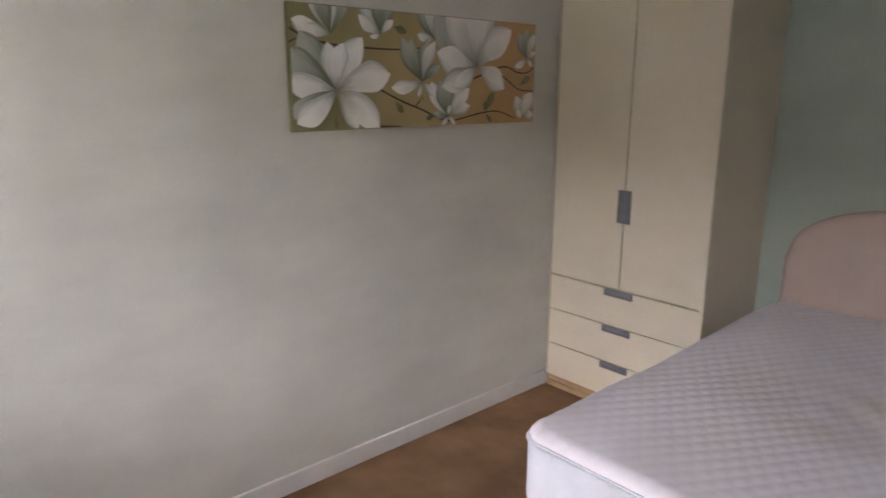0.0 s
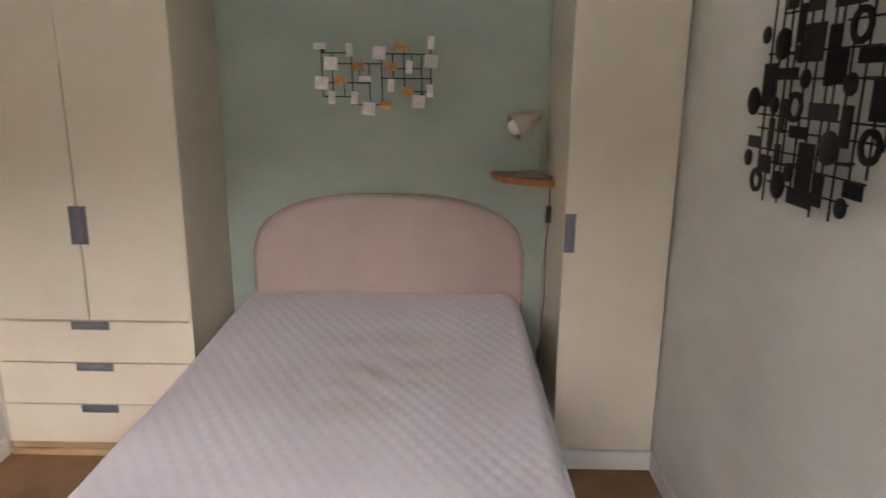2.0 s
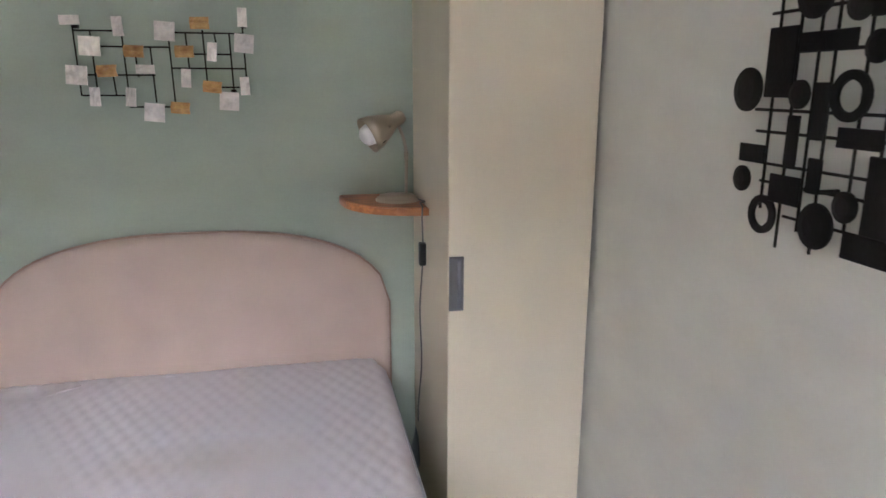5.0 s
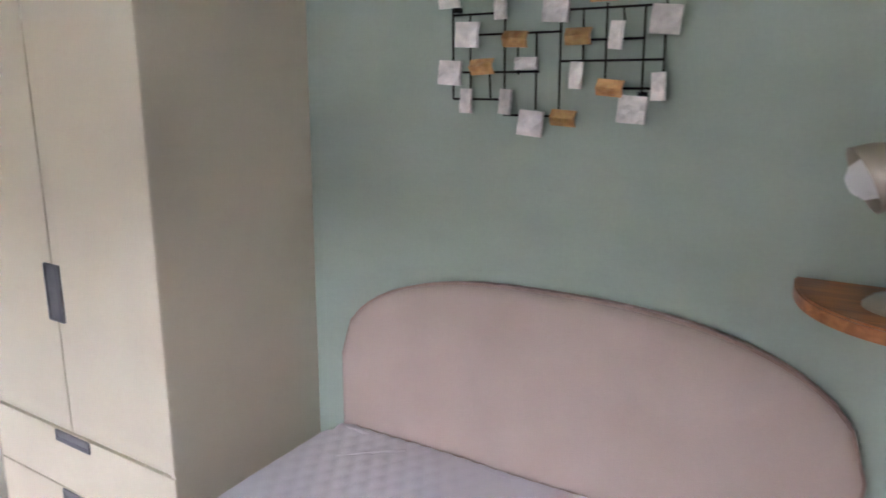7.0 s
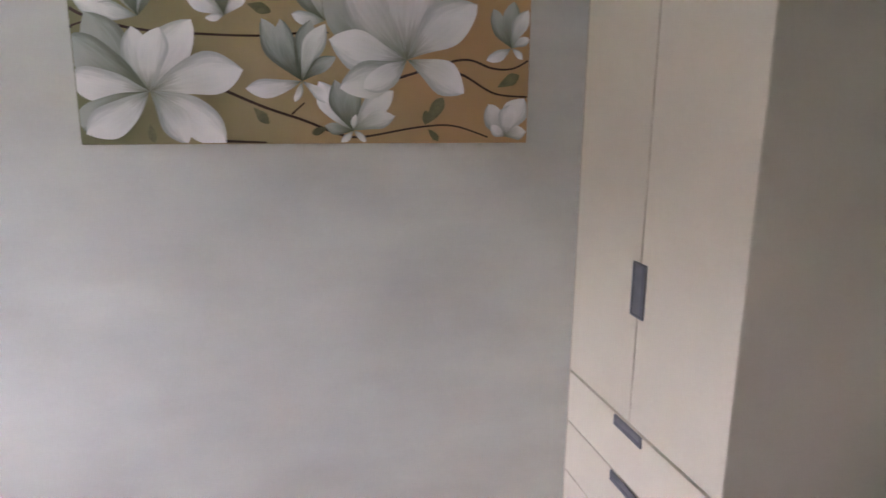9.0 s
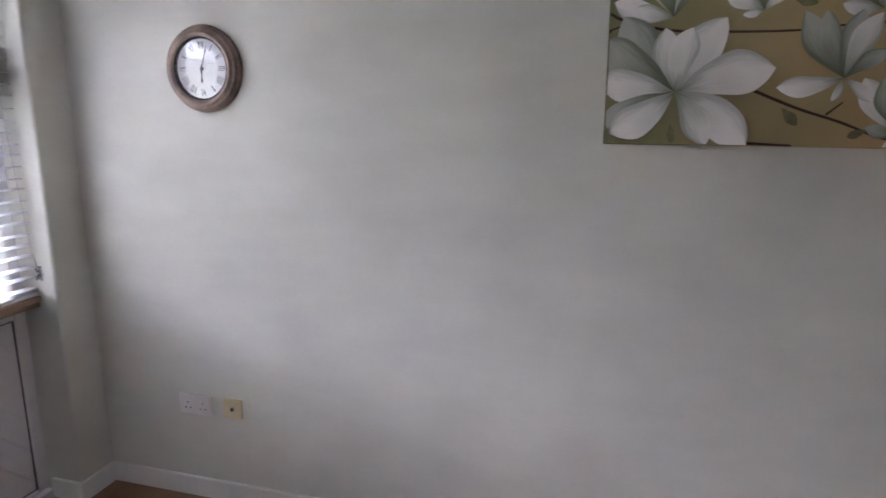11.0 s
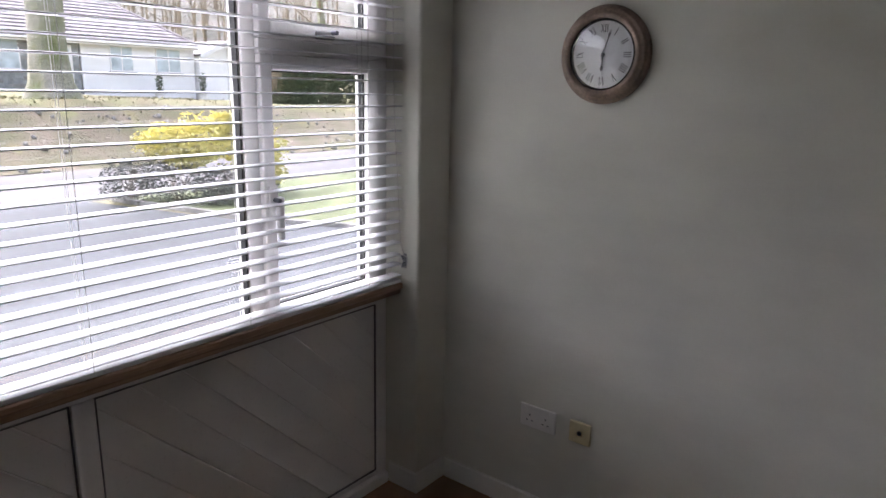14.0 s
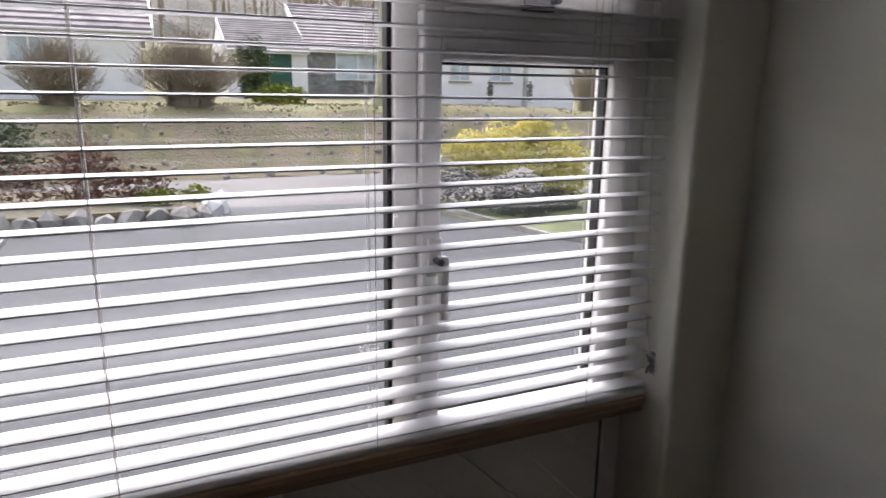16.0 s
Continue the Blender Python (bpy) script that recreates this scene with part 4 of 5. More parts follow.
RECT_B = [(2.176, 1.427, 0.074, 0.037), (2.378, 1.377, 0.12, 0.039), (2.565, 1.44, 0.072, 0.047), (2.67, 1.49, 0.069, 0.032), (2.514, 1.567, 0.031, 0.087), (2.503, 1.47, 0.031, 0.055), (2.575, 1.516, 0.029, 0.086), (2.47, 1.789, 0.032, 0.091), (2.403, 1.825, 0.072, 0.031), (2.285, 1.835, 0.12, 0.05), (2.088, 1.805, 0.095, 0.08), (2.514, 1.855, 0.054, 0.059)]
DISC = [(2.7, 1.599, 0.076), (2.564, 1.592, 0.046), (2.547, 1.744, 0.08), (2.47, 1.72, 0.05), (2.423, 1.658, 0.046), (2.224, 1.646, 0.05), (2.292, 1.506, 0.079), (2.495, 1.393, 0.073), (2.437, 1.433, 0.047), (2.212, 1.383, 0.046), (2.684, 1.444, 0.046), (2.643, 1.772, 0.045)]
RING = [(2.462, 1.591, 0.075), (2.226, 1.766, 0.079), (2.136, 1.522, 0.076), (2.623, 1.389, 0.067)]
RODV = [(2.642, 1.87, 1.396), (2.593, 1.88, 1.336), (2.548, 1.9, 1.373), (2.514, 1.91, 1.343), (2.451, 1.92, 1.394), (2.404, 1.92, 1.44), (2.348, 1.92, 1.337), (2.316, 1.92, 1.44), (2.264, 1.91, 1.344), (2.207, 1.9, 1.441), (2.148, 1.89, 1.454), (2.106, 1.87, 1.515)]
RODH = [(2.596, 1.822, 2.521), (2.67, 1.724, 2.169), (2.595, 1.659, 2.04), (2.688, 1.565, 2.115), (2.68, 1.528, 2.068), (2.645, 1.474, 2.224), (2.656, 1.443, 2.153), (2.588, 1.391, 2.203), (2.307, 1.782, 2.094)]
for k, (y, z, w_, h_) in enumerate(RECT_A + RECT_B):
    lift = 0.006 * (k % 3)
    part("plate", abox(BXP - 0.004 - lift, BXP - lift, y - w_ / 2, y + w_ / 2, z - h_ / 2, z + h_ / 2, 0.0015, 1), BLACK, bart)
turn = Matrix.Rotation(radians(-90), 4, "Y")
for k, (y, z, d_) in enumerate(DISC):
    r_ = d_ / 2
    part("disc", lathe(bmesh.new(), [(0, 0), (r_, 0), (r_, 0.004), (r_ * 0.6, 0.007), (0, 0.008)], Matrix.Translation((BXP - 0.005 * (k % 3), y, z)) @ turn, 24), BLACK, bart)
for y, z, d_ in RING:
    r_ = d_ / 2
    part("ring", lathe(bmesh.new(), [(r_, 0), (r_, 0.006), (r_ * 0.62, 0.006), (r_ * 0.62, 0), (r_, 0)], Matrix.Translation((BXP - 0.002, y, z)) @ turn, 28), BLACK, bart)
for y, z1, z0 in RODV:
    part("rod", tube(bmesh.new(), [(BXP + 0.005, y, z1), (BXP + 0.005, y, z0)], 0.0028, 6), BLACK, bart)
for y0, z, y1 in RODH:
    part("rod", tube(bmesh.new(), [(BXP + 0.01, y0, z), (BXP + 0.01, y1, z)], 0.0028, 6), BLACK, bart)
for y, z in ((2.593, 1.724), (2.207, 1.659), (2.514, 1.443), (2.264, 1.474)):
    part("wall_peg", tube(bmesh.new(), [(BXP + 0.005, y, z), (W, y, z)], 0.004, 8), BLACK, bart)

# ---- magnolia canvas ----
PY0, PY1, PZ0, PZ1, PX = 1.923, 3.242, 1.448, 1.9, 0.026
pic = thing("canvas_painting", (0, 2.56, 1.67), "stretched canvas painting of white magnolias on olive and tan", "painting")
part("canvas", abox(0.001, PX, PY0, PY1, PZ0, PZ1, 0.003), CANVAS, pic, "olive and tan painted canvas")
PWID, PHEI = PY1 - PY0, PZ1 - PZ0
lay = [0]
LAYER = 0.00004                     # each stroke of paint lies over the last


def petal(bm, u0, v0, u1, v1, fat, k, bend=0.0):
    """A petal from its base to its tip, held inside the canvas's edge; its uv runs along and across it."""
    a, b = Vector((u0 * PWID, v0 * PHEI)), Vector((u1 * PWID, v1 * PHEI))
    d = b - a
    nrm = Vector((-d.y, d.x))
    uvl = bm.loops.layers.uv.new("UVMap")
    n, m_ = 14, 6
    grid_ = []
    for i in range(n + 1):
        s = i / n
        wdt = fat * (math.sin(math.pi * min(0.999, max(0.001, s)) ** 1.4) ** 0.75) * (1 + 0.07 * math.sin(9 * s + u1 * 40))
        row = []
        for j in range(m_ + 1):
            p = a + d * s + nrm * (bend * math.sin(math.pi * s) + wdt * (2 * j / m_ - 1))
            p = Vector((min(PWID - 0.004, max(0.004, p.x)), min(PHEI - 0.004, max(0.004, p.y))))
            row.append((bm.verts.new((PX + LAYER * k, PY0 + p.x, PZ0 + p.y)), (s, j / m_ if k % 2 else 1 - j / m_)))
        grid_.append(row)
    for p, q in zip(grid_, grid_[1:]):
        for j in range(m_):
            c = (p[j], p[j + 1], q[j + 1], q[j])
            f = bm.faces.new([v for v, _ in c])
            for lp, (_, w_) in zip(f.loops, c):
                lp[uvl].uv = w_
    bmesh.ops.dissolve_degenerate(bm, dist=1e-5, edges=bm.edges)


def blossom(u, v, tips, fat=0.26):
    """tips: (u, v, tone) in order from back to front; tone 0 white, 1 pale, 2 grey-green."""
    for (tu, tv, tone) in tips:
        lay[0] += 1
        bm = bmesh.new()
        petal(bm, u, v, tu, tv, fat, lay[0], 0.05)
        if not bm.faces:
            bm.free()
            continue
        part("petal", bm, (PETAL, PETAL_MID, PETAL_GREY)[tone], pic, "painted magnolia petal")


def uv(cx, cy):
    return (cx - 72) / 1388, (456 - cy) / 472


def branch(points, w_=0.0042):
    lay[0] += 1
    bm = bmesh.new()
    P = [Vector((PX, PY0 + max(0.003, min(0.997, uv(*p)[0])) * PWID, PZ0 + max(0.01, min(0.99, uv(*p)[1])) * PHEI)) for p in points]
    fine = []
    for a, b, c, d in zip([P[0]] + P[:-2], P[:-1], P[1:], P[2:] + [P[-1]]):
        for k in range(6):
            s = k / 6
            fine.append(0.5 * ((2 * b) + (c - a) * s + (2 * a - 5 * b + 4 * c - d) * s * s + (3 * b - a - 3 * c + d) * s ** 3))
    fine.append(P[-1])
    q = []
    for i, p in enumerate(fine):
        t_ = (fine[min(i + 1, len(fine) - 1)] - fine[max(i - 1, 0)]).normalized()
        nn = Vector((0, -t_.z, t_.y)) * w_ * (1 - 0.4 * i / len(fine))
        x = PX + LAYER * lay[0]
        q.append((bm.verts.new((x, p.y + nn.y, p.z + nn.z)), bm.verts.new((x, p.y - nn.y, p.z - nn.z))))
    for a, b in zip(q, q[1:]):
        bm.faces.new((a[0], a[1], b[1], b[0]))
    part("painted_branch", bm, BRANCH, pic, "dark brown painted branch")


branch([(40, 75), (120, 97), (250, 127), (430, 135), (590, 135), (700, 125), (800, 120)])
branch([(40, 130), (80, 122), (130, 105)], 0.003)
branch([(470, 290), (600, 345), (720, 385), (820, 425), (900, 435), (1080, 405), (1200, 400), (1320, 437)])
branch([(960, 270), (1060, 238), (1230, 190), (1330, 215), (1400, 215), (1462, 188)])
branch([(1140, 215), (1235, 240), (1340, 295), (1462, 305)])
branch([(480, 447), (600, 470)], 0.004)
branch([(680, 365), (720, 330)], 0.003)
for c, tip_ in (((1110, 395), (1165, 310)), ((1350, 275), (1425, 235)), ((565, 345), (610, 395)), ((560, 45), (630, 65)), ((265, 395), (272, 450)), ((1105, 400), (1108, 350)), ((1115, 410), (1150, 448)), ((790, 405), (740, 425))):
    lay[0] += 1
    bm = bmesh.new()
    petal(bm, *uv(*c), *uv(*tip_), 0.22, lay[0])
    part("painted_leaf", bm, LEAFPAINT, pic, "olive painted leaf")


def flower(c, tips, fat=0.26):
    blossom(*uv(*c), [(*uv(x, y), tone) for x, y, tone in tips], fat)


flower((255, 90), [(330, -60, 2), (185, -110, 1), (255, -120, 0), (215, -90, 2), (85, 45, 0), (150, 60, 1)], 0.2)
flower((495, 80), [(400, -80, 1), (560, -60, 2), (490, -110, 2), (385, 10, 0), (560, 20, 0), (440, 90, 0)], 0.2)
flower((790, 85), [(700, -60, 2), (770, -90, 1), (840, -50, 1), (690, 70, 1)], 0.22)
flower((1395, 150), [(1330, 30, 2), (1400, 5, 2), (1450, 30, 1), (1310, 190, 0), (1435, 185, 0), (1462, 120, 1)], 0.2)
flower((1380, 435), [(1320, 330, 1), (1445, 310, 0), (1400, 330, 0), (1455, 420, 1), (1330, 400, 0)], 0.3)
flower((870, 415), [(765, 265, 0), (815, 260, 2), (880, 270, 2), (1000, 290, 0), (1005, 370, 1), (780, 400, 2), (830, 452, 0), (910, 452, 0), (880, 365, 0)], 0.2)
flower((715, 265), [(600, 85, 2), (655, 85, 2), (745, 85, 2), (790, 95, 1), (820, 190, 2), (545, 290, 0), (690, 328, 1), (790, 330, 0)], 0.17)
flower((1045, 195), [(1010, -150, 1), (790, -40, 2), (860, -80, 1), (1130, -170, 0), (1275, 20, 0), (1235, 295, 0), (800, 140, 0), (830, 285, 1), (905, 285, 0)], 0.24)
flower((272, 300), [(115, 85, 2), (235, 120, 1), (55, 150, 2), (400, 95, 0), (310, 120, 0), (540, 235, 0), (50, 260, 0), (60, 400, 2), (90, 425, 0), (480, 455, 0), (370, 455, 1)], 0.23)

# ---- wall clock ----
clock = thing("wall_clock", (0, 0.566, 1.68), "round wall clock with a brown moulded rim and roman numerals", "clock")
CM = Matrix.Translation((0.001, 0.566, 1.68)) @ Matrix.Rotation(radians(90), 4, "Y")
part("rim", lathe(bmesh.new(), [(0.0, 0.0), (0.146, 0.0), (0.148, 0.012), (0.144, 0.02), (0.14, 0.021), (0.139, 0.03), (0.132, 0.035), (0.127, 0.033), (0.124, 0.04), (0.116, 0.042), (0.108, 0.038), (0.104, 0.028), (0.104, 0.018), (0.0, 0.018)], CM, 64), CLOCKWOOD, clock, "brown moulded wooden rim", True)
dial = part("dial", lathe(bmesh.new(), [(0.1035, 0.0185), (0.1035, 0.0215), (0, 0.0215)], CM, 48), DIAL, clock, "white clock dial")
part("inner_bezel", lathe(bmesh.new(), [(0.1045, 0.022), (0.106, 0.034), (0.102, 0.0345), (0.1, 0.0225)], CM, 48), BLACK, clock, "thin dark bezel", True)
FX = 0.001 + 0.0225


def stroke(bm, rot, x0, y0, x1, y1, w_):
    """A bar of a numeral: local x to the viewer's right, y up, turned by rot about the dial."""
    d = Vector((x1 - x0, y1 - y0))
    n_ = Vector((-d.y, d.x)).normalized() * w_ / 2
    q = [Vector((x0, y0)) + n_, Vector((x0, y0)) - n_, Vector((x1, y1)) - n_, Vector((x1, y1)) + n_]
    cs, sn = math.cos(rot), math.sin(rot)
    pts_ = []
    for p in q:
        p = p + Vector((0, 0.078))
        x, y = p.x * cs + p.y * sn, -p.x * sn + p.y * cs
        pts_.append((FX, 0.566 + x, 1.68 + y))
    prism(bm, pts_, (0.0006, 0, 0))


ROMAN = ("XII", "I", "II", "III", "IIII", "V", "VI", "VII", "VIII", "IX", "X", "XI")
for k, word in enumerate(ROMAN):
    bm = bmesh.new()
    adv = {"I": 0.0062, "V": 0.0125, "X": 0.0125}
    wid = sum(adv[c] for c in word)
    x = -wid / 2
    for c in word:
        a_ = adv[c]
        if c == "I":
            stroke(bm, k * math.pi / 6, x + a_ / 2, -0.012, x + a_ / 2, 0.012, 0.0024)
        elif c == "V":
            stroke(bm, k * math.pi / 6, x + 0.0015, 0.012, x + a_ / 2, -0.012, 0.0026)
            stroke(bm, k * math.pi / 6, x + a_ / 2, -0.012, x + a_ - 0.0015, 0.012, 0.0012)
        else:
            stroke(bm, k * math.pi / 6, x + 0.0015, 0.012, x + a_ - 0.0015, -0.012, 0.0026)
            stroke(bm, k * math.pi / 6, x + 0.0015, -0.012, x + a_ - 0.0015, 0.012, 0.0012)
        x += a_
    part("numeral", bm, INK, dial, "roman numeral " + word)
for ang, ln, w_, nm in ((radians(182), 0.05, 0.0045, "hour_hand"), (radians(17), 0.078, 0.0032, "minute_hand")):
    bm = bmesh.new()
    pts_ = []
    dirv = Vector((math.sin(ang), math.cos(ang)))
    nn = Vector((-dirv.y, dirv.x))
    for s_, o_ in ((-0.014, 0.6), (ln * 0.7, 0.5), (ln * 0.78, 1.1), (ln, 0.15)):
        p = dirv * s_ + nn * o_ * w_
        pts_.append((FX + 0.003, 0.566 + p.x, 1.68 + p.y))
    for s_, o_ in ((ln, -0.15), (ln * 0.78, -1.1), (ln * 0.7, -0.5), (-0.014, -0.6)):
        p = dirv * s_ + nn * o_ * w_
        pts_.append((FX + 0.003, 0.566 + p.x, 1.68 + p.y))
    part(nm, prism(bm, pts_, (0.001, 0, 0)), INK, clock, "slim black clock hand")
cg = part("clock_glass", lathe(bmesh.new(), [(0.1, 0.0335), (0.06, 0.0375), (0, 0.039)], CM, 48), CLOCKGLASS, clock, "slightly domed clock glass", True)
cg.visible_shadow = False
part("hub", lathe(bmesh.new(), [(0.006, 0.021), (0.006, 0.028), (0, 0.029)], CM, 16), INK, clock)

# ---- sockets ----
sock = thing("double_socket", (0, 0.405, 0.403), "white double electric socket on the wall", "socket")
part("face_plate", abox(0.0, 0.009, 0.332, 0.478, 0.36, 0.446, 0.003), SOCKET, sock)
for cy in (0.372, 0.438):
    part("switch", abox(0.009, 0.013, cy + (0.012 if cy > 0.4 else -0.024), cy + (0.024 if cy > 0.4 else -0.012), 0.417, 0.437, 0.001), SOCKET, sock)
    for dy, dz, w_, h_ in ((0, 0.012, 0.004, 0.008), (-0.011, -0.01, 0.007, 0.004), (0.011, -0.01, 0.007, 0.004)):
        part("pin_hole", abox(0.0085, 0.0095, cy + dy - w_ / 2, cy + dy + w_ / 2, 0.397 + dz - h_ / 2, 0.397 + dz + h_ / 2), RECESS_SHADE, sock)
aer = thing("aerial_socket", (0, 0.575, 0.405), "yellowed single aerial socket on the wall", "socket")
part("face_plate", abox(0.0, 0.012, 0.535, 0.615, 0.366, 0.446, 0.003), SOCKET_OLD, aer)
part("aerial_ring", lathe(bmesh.new(), [(0.008, 0), (0.008, 0.004), (0.005, 0.004), (0.005, 0.0)], Matrix.Translation((0.012, 0.575, 0.406)) @ Matrix.Rotation(radians(90), 4, "Y"), 16), METAL_DARK, aer)
part("aerial_hole", lathe(bmesh.new(), [(0.0048, 0), (0.0048, 0.002), (0, 0.002)], Matrix.Translation((0.012, 0.575, 0.406)) @ Matrix.Rotation(radians(90), 4, "Y"), 12), RECESS_SHADE, aer)

# ---- radiator ----
rad = thing("radiator", (2.81, 1.78, 0.12), "cream panel radiator with a slotted top grille", "radiator")
RY0, RY1, RZ0, RZ1 = 1.57, 1.955, 0.15, 0.763
part("front_panel", abox(2.757, 2.77, RY0, RY1, RZ0, RZ1 - 0.005, 0.004), RADIATOR, rad)
for k in range(9):
    y = RY0 + 0.03 + k * 0.04
    part("flute", abox(2.751, 2.757, y, y + 0.022, RZ0 + 0.03, RZ1 - 0.04, 0.0028), RADIATOR, rad)
part("back_panel", abox(2.832, 2.842, RY0, RY1, RZ0, RZ1 - 0.005, 0.003), RADIATOR, rad)
for y in (RY0 - 0.004, RY1 - 0.004):
    part("side_cover", abox(2.755, 2.844, y, y + 0.008, RZ0 + 0.01, RZ1, 0.003), RADIATOR, rad)
for x0, x1 in ((2.757, 2.772), (2.828, 2.844)):
    part("grille_rail", abox(x0, x1, RY0, RY1, RZ1 - 0.004, RZ1 + 0.003, 0.002), RADIATOR, rad)
for k in range(20):
    y = RY0 + 0.008 + k * 0.0205
    part("grille_bar", abox(2.7725, 2.8275, y, y + 0.008, RZ1 - 0.004, RZ1 + 0.002), RADIATOR, rad)
part("fins", abox(2.775, 2.828, RY0 + 0.01, RY1 - 0.01, RZ0 + 0.03, RZ1 - 0.05), RECESS_SHADE, rad)
for y in (RY0 + 0.07, RY1 - 0.07):
    part("bracket", abox(2.843, W, y - 0.015, y + 0.015, RZ0 + 0.05, RZ1 - 0.06, 0.002), RADIATOR, rad)
part("valve", tube(bmesh.new(), [(2.8, RY0 + 0.02, RZ0 + 0.02), (2.8, RY0 + 0.02, 0.0)], 0.008, 10), NICKEL, rad, "chromed pipe", True)

# ---- outdoors: ground ----
GZ = -0.25


def ground_z(x, y):
    """Level drive and road, then an earth bank, lower to the west, up to the opposite gardens, then a rising hillside."""
    s = max(0.0, min(1.0, (-13.0 - y) / 3.2))
    fall = 1 - 0.45 * max(0.0, min(1.0, (-9.0 - x) / 10.0))
    z = GZ + 1.35 * fall * (s * s * (3 - 2 * s))
    if -17 < y < -12.9:
        z += 0.12 * s * noise.noise((x * 0.9, y * 0.9, 3.0))
    if y < -45:
        z += min(30.0, (-45 - y) * 0.16)
    return z


ys = [600, 200, 60, 20, 6, 0, -4, -8, -11, -12.9] + [-13.0 - 0.16 * k for k in range(1, 24)] + [-18, -22, -28, -36, -45, -55, -70, -95, -130, -200, -400, -700]
xs = [-700, -300, -120, -70, -50] + [-40 + 0.8 * k for k in range(76)] + [25, 40, 70, 120, 300, 700]
bm = bmesh.new()
grid = [[bm.verts.new((x, y, ground_z(x, y))) for x in xs] for y in ys]
for a, b in zip(grid, grid[1:]):
    for i in range(len(xs) - 1):
        bm.faces.new((a[i], b[i], b[i + 1], a[i + 1]))
setting("ground", bm, GRASS, "rough grass ground and garden banks", "ground", True)
setting("driveway", prism(bmesh.new(), [(2.7, -0.35, GZ + 0.004), (-3.9, -0.35, GZ + 0.004), (-4.0, -4.8, GZ + 0.004), (-3.4, -6.0, GZ + 0.004), (-2.6, -9.2, GZ + 0.004), (0.3, -9.6, GZ + 0.004), (0.5, -8.4, GZ + 0.004), (2.7, -8.2, GZ + 0.004)], (0, 0, 0.01)), ASPHALT, "pale grey damp tarmac driveway", "driveway")
setting("road", prism(bmesh.new(), [(60, -9.1, GZ + 0.002), (-60, -9.1, GZ + 0.002), (-60, -13.05, GZ + 0.002), (60, -13.05, GZ + 0.002)], (0, 0, 0.007)), ROADMAT, "pale tarmac village road", "road")
bm = bmesh.new()
rows = []
for y in [-13.0 - 0.16 * k for k in range(0, 17)]:
    rows.append([bm.verts.new((-34 + 0.5 * k, y, ground_z(-34 + 0.5 * k, y) + 0.02 + 0.05 * noise.noise((k * 0.7, y * 2, 1)))) for k in range(100)])
for a, b in zip(rows, rows[1:]):
    for i in range(99):
        bm.faces.new((a[i], b[i], b[i + 1], a[i + 1]))
setting("earth_bank", bm, EARTH, "bare earth and stone roadside bank", "bank", True)
rnd = random.Random(11)


def stone(bm, c, r_):
    m = Matrix.LocRotScale(c, Euler((rnd.uniform(0, 6), rnd.uniform(0, 6), rnd.uniform(0, 6))), (r_ * rnd.uniform(0.7, 1.4), r_ * rnd.uniform(0.7, 1.2), r_ * rnd.uniform(0.5, 0.9)))
    got = bmesh.ops.create_icosphere(bm, subdivisions=1, radius=1.0, matrix=m)
    for v in got["verts"]:
        v.co += Vector((noise.noise(v.co * 4), noise.noise(v.co * 4 + Vector((9, 0, 0))), noise.noise(v.co * 4 + Vector((0, 9, 0))))) * r_ * 0.35


def leaves(name, spots, n, size, material, label, category, kind="", group=""):
    """A shrub: twigs from the ground and many small leaves round the given centres (x, y, z, rx, ry, rz)."""
    top = thing(name, (spots[0][0], spots[0][1], spots[0][2] - spots[0][5]), label, category, group, kind)
    bm = bmesh.new()
    for k in range(n):
        x, y, z, rx, ry, rz = spots[k % len(spots)]
        d = Vector((rnd.gauss(0, 1), rnd.gauss(0, 1), rnd.gauss(0, 1))).normalized() * rnd.uniform(0.55, 1.06)
        d *= 1 + 0.5 * noise.noise(d * 2.8 + Vector((x, y, z)))
        p = Vector((x + d.x * rx, y + d.y * ry, z + d.z * rz))
        s = size * rnd.uniform(0.6, 1.4)
        a = Vector((rnd.gauss(0, 1), rnd.gauss(0, 1), rnd.gauss(0, 0.6))).normalized()
        b = a.orthogonal().normalized()
        q = [p - a * s, p + b * s * 0.45, p + a * s, p - b * s * 0.45]
        bm.faces.new([bm.verts.new(v) for v in q])
    part("foliage", bm, material, top)
    bm = bmesh.new()
    for x, y, z, rx, ry, rz in spots:
        for k in range(7):
            tube(bm, [(x + rnd.uniform(-0.1, 0.1) * rx, y + rnd.uniform(-0.1, 0.1) * ry, z - rz * 1.15), (x + rnd.uniform(-0.4, 0.4) * rx, y + rnd.uniform(-0.4, 0.4) * ry, z), (x + rnd.uniform(-0.8, 0.8) * rx, y + rnd.uniform(-0.8, 0.8) * ry, z + rz * rnd.uniform(0.3, 0.8))], 0.012, 4, 0.004)
    part("stems", bm, TWIG, top)
    return top


